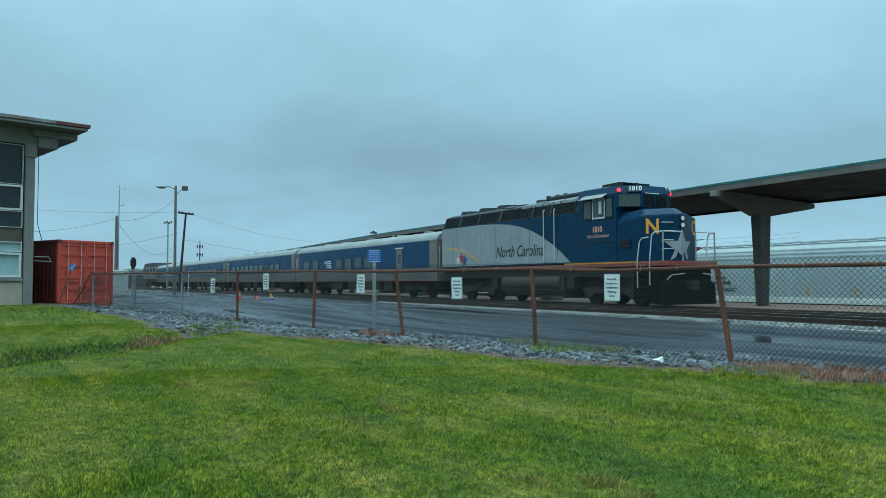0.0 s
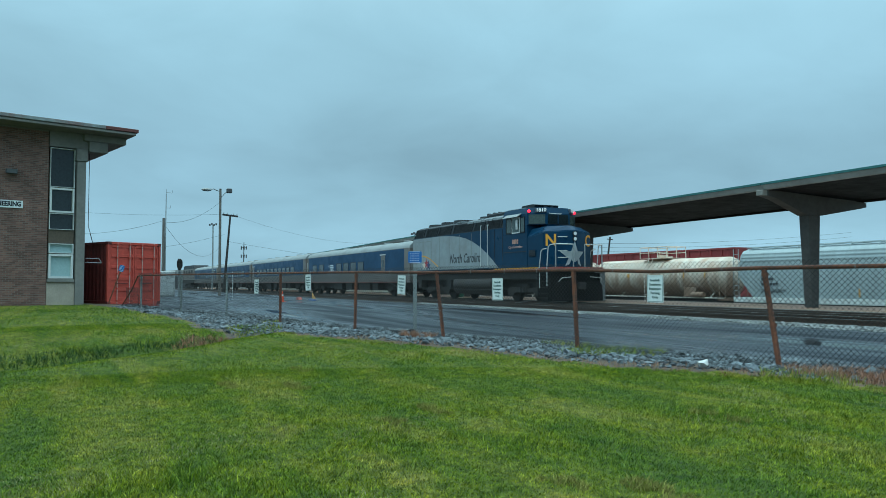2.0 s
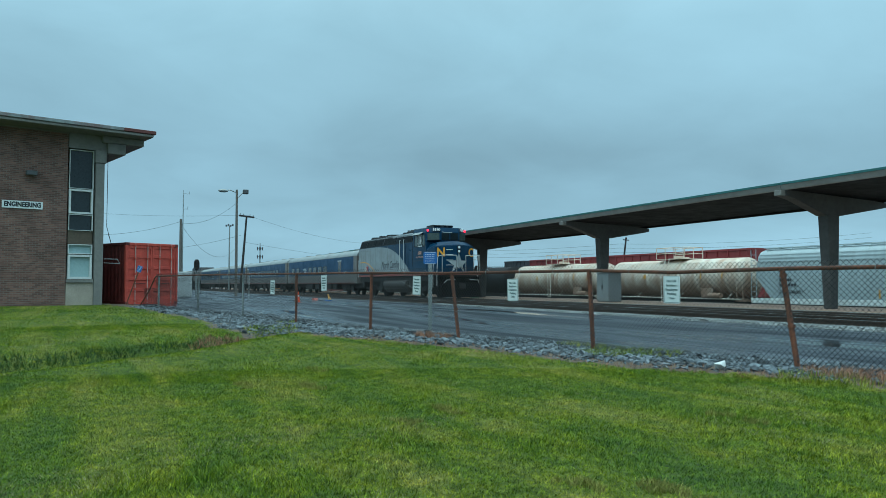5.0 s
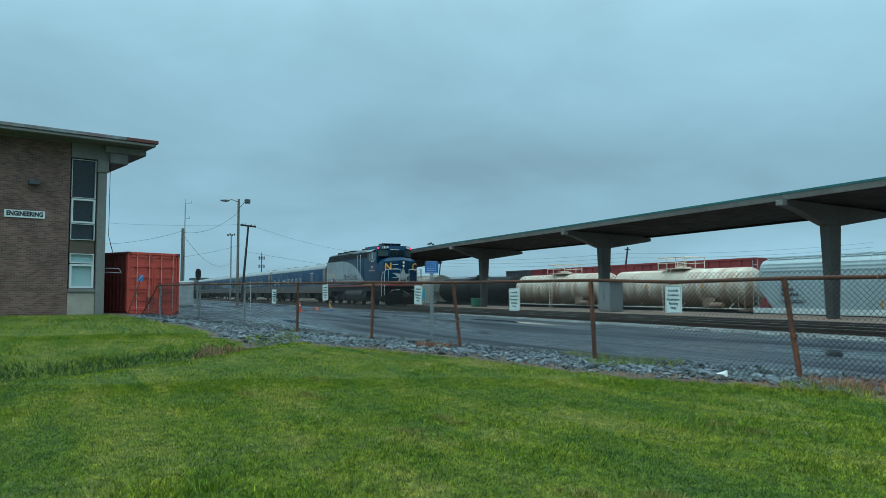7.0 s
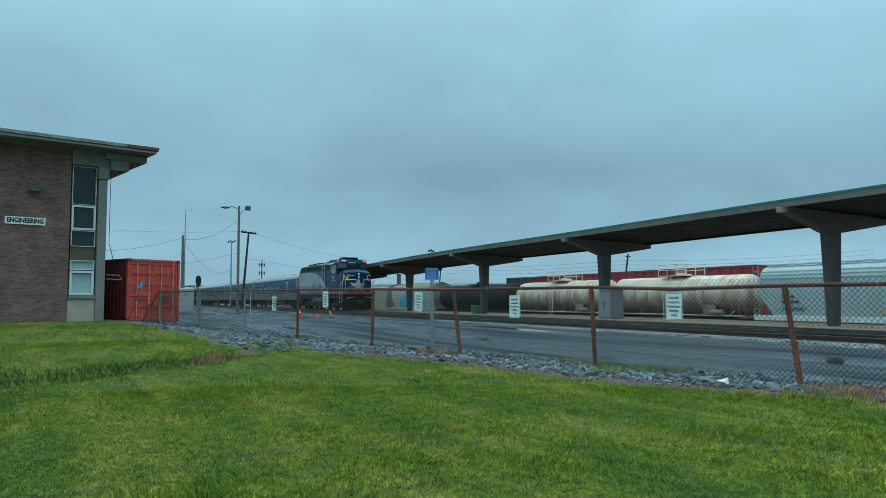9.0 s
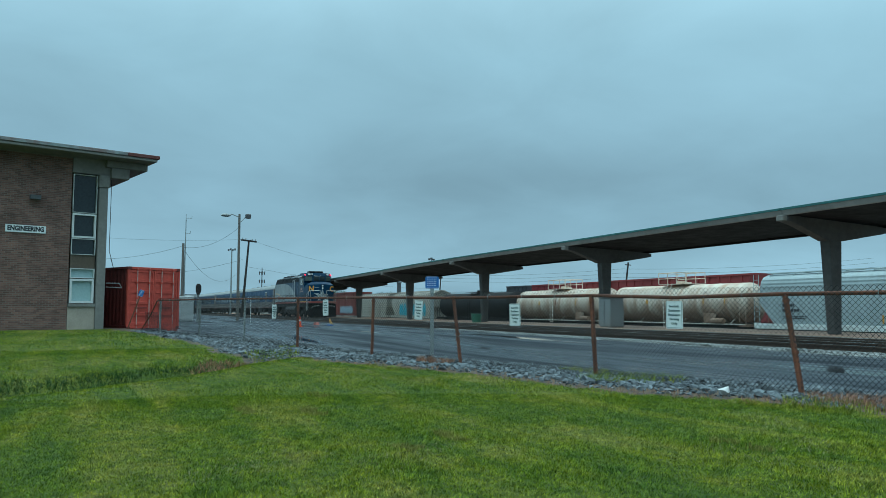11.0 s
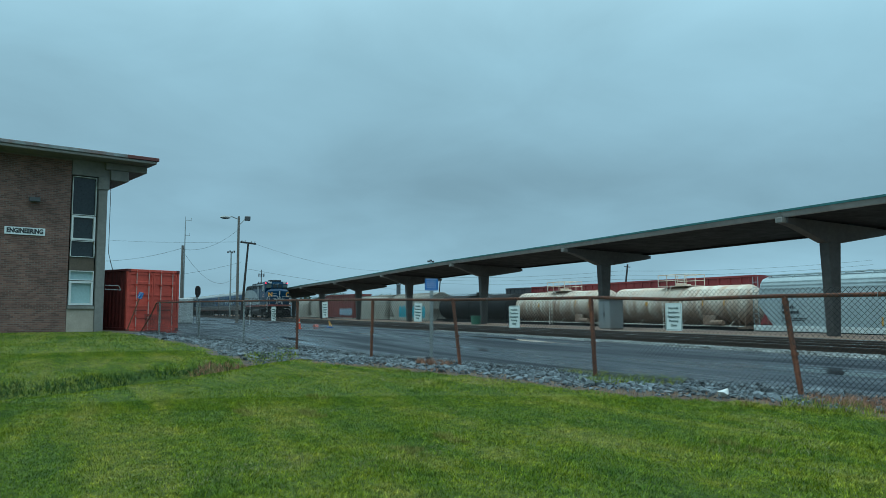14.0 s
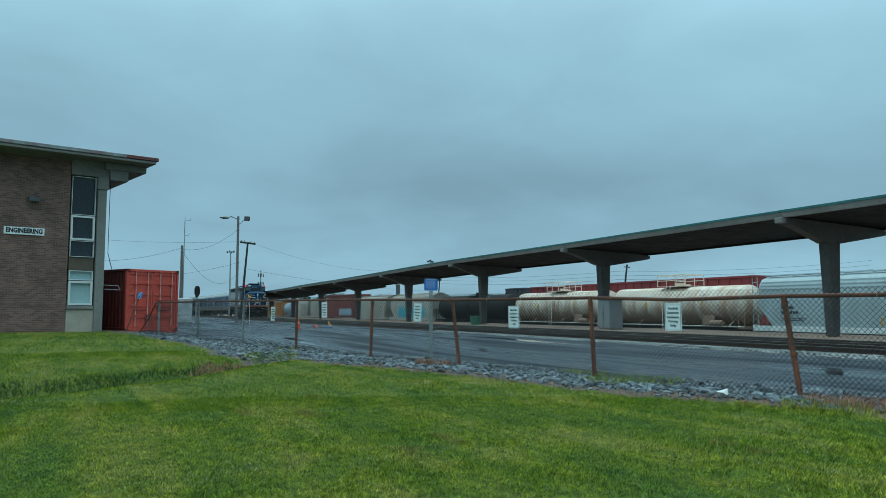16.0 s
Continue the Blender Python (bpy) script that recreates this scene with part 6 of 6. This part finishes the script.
rod(bm := B(), (0, 0, 13.5), (0, 0, 13.9), 1.15, 10)
part("rim", bm, LAMP_GREY, chim)
shed = thing("distant_shed", "low pale industrial shed far down the line", "building", m=pose(*at_bearing(-83.6, 190), -.1, 0, 0, 8))
bx(bm := B(), -8, 8, -7, 7, 0, 3.4)
part("wall", bm, FAR_GREY, shed)
prism(bm := B(), [(-7.4, 3.402), (7.4, 3.402), (0, 4.3)], -8.3, 8.3, "x")
part("roof", bm, COACH_ROOF, shed)
bx(bm := B(), 8.0, 8.1, -3, 3, 0, 2.8)
part("door", bm, LAMP_GREY, shed)

# ---------------------------------------------------------------- stones that can be told apart along the bank
for x, y, z, r, a, kind in near_spots:
    shared("stone", STONES[int(kind)], Matrix.Translation((x, y, z)) @ Matrix.Rotation(a, 4, "Z") @ Matrix.Diagonal((r, r, r, 1)), bank)


# ---------------------------------------------------------------- grass
def blades(name, n, r0, r1, h0, w0, seed, material, keep, tri=True, label="", power=1.0):
    rg = np.random.default_rng(seed)
    th = np.radians(rg.uniform(-97.5, -27, n))
    r = r0 + (r1 - r0) * rg.random(n) ** power
    x, y = r * np.sin(th), r * np.cos(th)
    ok = keep(x, y, rg.random(n))
    x, y, r = x[ok], y[ok], r[ok]
    n = len(x)
    z = ground_z(x, y) - .006
    patch = .62 + .38 * lumpy(x, y, 4.3, 2.0) * .6 + .28 * lumpy(x, y, 1.3, 5.0)
    h = h0 * np.clip(patch, .6, 1.45) * rg.uniform(.55, 1.35, n)
    a = rg.uniform(0, 6.283, n)
    bend = h * rg.uniform(.25, 1.15, n)
    ba = rg.normal(0, 1.3, n) + .9 * lumpy(x, y, 9.0, 4.0) + 1.2 * lumpy(x, y, 27.0, 8.0)
    w = w0 * rg.uniform(.7, 1.4, n) * np.maximum(1, r / 6.5)
    dx, dy = np.cos(a) * w / 2, np.sin(a) * w / 2
    base = np.stack([x, y, z], -1)
    side = np.stack([dx, dy, 0 * dx], -1)
    mid = base + np.stack([np.cos(ba) * bend * .3, np.sin(ba) * bend * .3, h * .6], -1)
    tip = base + np.stack([np.cos(ba) * bend, np.sin(ba) * bend, h], -1)
    i = np.arange(n)
    if tri:
        V = np.concatenate([base - side, base + side, tip])
        loops = np.stack([i, i + n, i + 2 * n], -1).ravel()
        starts = np.arange(n) * 3
        total = np.full(n, 3)
    else:
        V = np.concatenate([base - side, base + side, mid - side * .8, mid + side * .8, tip])
        q = np.stack([i, i + n, i + 3 * n, i + 2 * n], -1)
        t = np.stack([i + 2 * n, i + 3 * n, i + 4 * n], -1)
        loops = np.concatenate([q.ravel(), t.ravel()])
        starts = np.concatenate([np.arange(n) * 4, 4 * n + np.arange(n) * 3])
        total = np.concatenate([np.full(n, 4), np.full(n, 3)])
    me = bpy.data.meshes.new(name)
    me.vertices.add(len(V))
    me.vertices.foreach_set("co", V.ravel())
    me.loops.add(len(loops))
    me.loops.foreach_set("vertex_index", loops.astype(np.int32))
    me.polygons.add(len(starts))
    me.polygons.foreach_set("loop_start", starts.astype(np.int32))
    me.polygons.foreach_set("loop_total", total.astype(np.int32))
    me.update(calc_edges=True)
    me.materials.append(material)
    return tagged(new(name, me), label, "grass", kind="stuff")


def on_lawn(x, y, u):
    d = beyond_fence(x, y) - edge_in(x)
    wobble = .16 * lumpy(x, y, 5.0, 1.0) + .10 * lumpy(x, y, 14.0, 3.0)
    house_ = (x + 32.81) * .966 + (y - .54) * .259
    s = past_crest(x, y)
    bare = (np.abs(s - .9 + .3 * lumpy(x, y, 2.2)) < .6) & (x < -13.2) & (y > 1.4) & (u < .7)
    gap = (lumpy(x, y, 31.0, 2.0) + .7 * lumpy(x, y, 13.0, 7.0) < -.95) & (u < .6)
    return (d + wobble < -.02 + .12 * (u - .5)) & (house_ > .95) & (x > -33) & ~bare & ~gap


def on_edge(x, y, u):
    d = beyond_fence(x, y) - edge_in(x)
    return (np.abs(d - .05 + .2 * lumpy(x, y, 3.0)) < .30) & (u < .4 + .6 * (lumpy(x, y, 1.9, 4.0) > .15))


def by_ditch(x, y, u):
    s = past_crest(x, y)
    return (np.abs(s - .95 + .3 * lumpy(x, y, 1.7)) < .75) & (beyond_fence(x, y) < edge_in(x) - .3) & (x > -15.2) & (u < .25 + .75 * (lumpy(x, y, 4.0, 6.0) > -.1))


blades("grass", 390000, 3.4, 9.0, .028, .0041, 1, BLADE, on_lawn, False, "short mown green grass with paler patches", .9)
blades("grass", 330000, 8.0, 19.0, .036, .0050, 2, BLADE, on_lawn, True, "short mown green grass with paler patches")
blades("grass", 90000, 17.0, 33.5, .06, .0050, 3, BLADE, on_lawn, True, "short mown green grass by the building")
def on_dead_vine(x, y, u):
    d = beyond_fence(x, y)
    return ((x + 4.6) ** 2 * .16 + (d + .25) ** 2 < .22 + .10 * lumpy(x, y, 5.0)) | ((x + 12.3) ** 2 * .4 + (d + .25) ** 2 < .07) | ((np.abs(past_crest(x, y) - .9 + .3 * lumpy(x, y, 2.2)) < .45) & (x < -13.3) & (x > -16.4) & (y > 1.6) & (d < -1.2) & (u < .5))


blades("dead_straw", 230000, 5, 16, .14, .0042, 9, STRAW, on_dead_vine, False, "tangled reddish dead vine stalks at the fence foot")
blades("dead_straw", 90000, 5, 16, .075, .0036, 4, STRAW, on_edge, True, "reddish dead straw along the fence foot")
blades("rank_grass", 160000, 8, 18, .10, .0055, 5, RANK, by_ditch, True, "taller rank grass along the shallow ditch")


def on_clippings(x, y, u):
    streak = np.abs(lumpy(x * .35 + y * .2, y * .35 - x * .15, 2.3, 7.0)) < .08 + .07 * lumpy(x, y, .9, 2.0)
    return on_lawn(x, y, u) & streak & (lumpy(x, y, 6.0, 9.0) > -.2)


def on_tufts(x, y, u):
    return on_lawn(x, y, u) & (lumpy(x, y, 2.7, 11.0) + .5 * lumpy(x, y, 7.1, 3.0) > .62)


HEAP = M("damp mown clippings", (.27, .25, .075), .9, spec=.1, var=.35, scale=5, bump=0, isl=.5)


def on_heaps(x, y, u):
    """Rows of damp clippings that the mower dropped."""
    keep = np.zeros(len(x), bool)
    for hx_, hy_, ru, rv in ((-5.0, 2.1, .22, .12), (-5.35, 2.55, .30, .07), (-2.75, 2.5, .30, .11), (-3.1, 2.2, .16, .09), (-7.6, 1.4, .26, .09), (-7.2, 1.95, .34, .10), (-4.1, 4.3, .28, .08), (-8.6, 2.4, .3, .1)):
        keep |= ((x - hx_) / ru) ** 2 + ((y - hy_) / rv) ** 2 < .7 + 1.3 * lumpy(x, y, 17.0, 3.0)
    return keep


blades("clipping_heaps", 420000, 3.4, 10, .055, .0034, 12, HEAP, on_heaps, False, "damp grey-green heaps of mown grass clippings")
HAY = M("dry grass clippings", (.36, .33, .17), .8, var=.3, scale=2, bump=0, isl=.4)
blades("grass_clippings", 170000, 3.4, 16, .030, .0036, 7, HAY, on_clippings, False, "dry pale clippings strewn on the lawn")
blades("grass_tufts", 120000, 3.4, 18, .062, .0038, 8, BLADE, on_tufts, False, "longer dark green tufts in the lawn")


def weeds(x, y, u):
    return ((x + 8.35) ** 2 + (y - 6.75) ** 2 < .40 + .2 * lumpy(x, y, 4)) | ((x + 9.6) ** 2 * .3 + (y - 6.9) ** 2 < .10) | ((x + 16.6) ** 2 * .5 + (y - 3.6) ** 2 < .35) | ((x + 5.2) ** 2 * .4 + (y - 6.7) ** 2 < .12) | ((x + 18.0) ** 2 + (y - 4.3) ** 2 < .06)


blades("weeds", 150000, 5, 20, .13, .005, 6, BLADE, weeds, True, "clumps of weeds among the stones")


# ---------------------------------------------------------------- what moves: the train backs away
RUN = [(0, 0), (1, -4.93), (2, -9.85), (3, -14.75), (4, -19.7), (5.2, -25.8), (6.5, -32.5), (8, -40.7), (9, -46.5), (10.2, -53.8), (11.5, -62.1), (13, -72.2), (14.5, -83.0), (15, -86.6), (16, -93.6)]


def motions():
    for vehicle in (loco, *COACHES, tail):
        start = vehicle.matrix_basis.copy()
        walk(vehicle, [(t, Matrix.Translation((s, 0, 0)) @ start) for t, s in RUN])
    beat = [k / 10 for k in range(161)]
    gone = np.interp(beat, [t for t, s in RUN], [s for t, s in RUN])
    for ws, o, r in ROLLING:
        walk(ws, [(t, pose(o, 0, r, 0, math.degrees(s / r), 0)) for t, s in zip(beat, gone)])


motions()
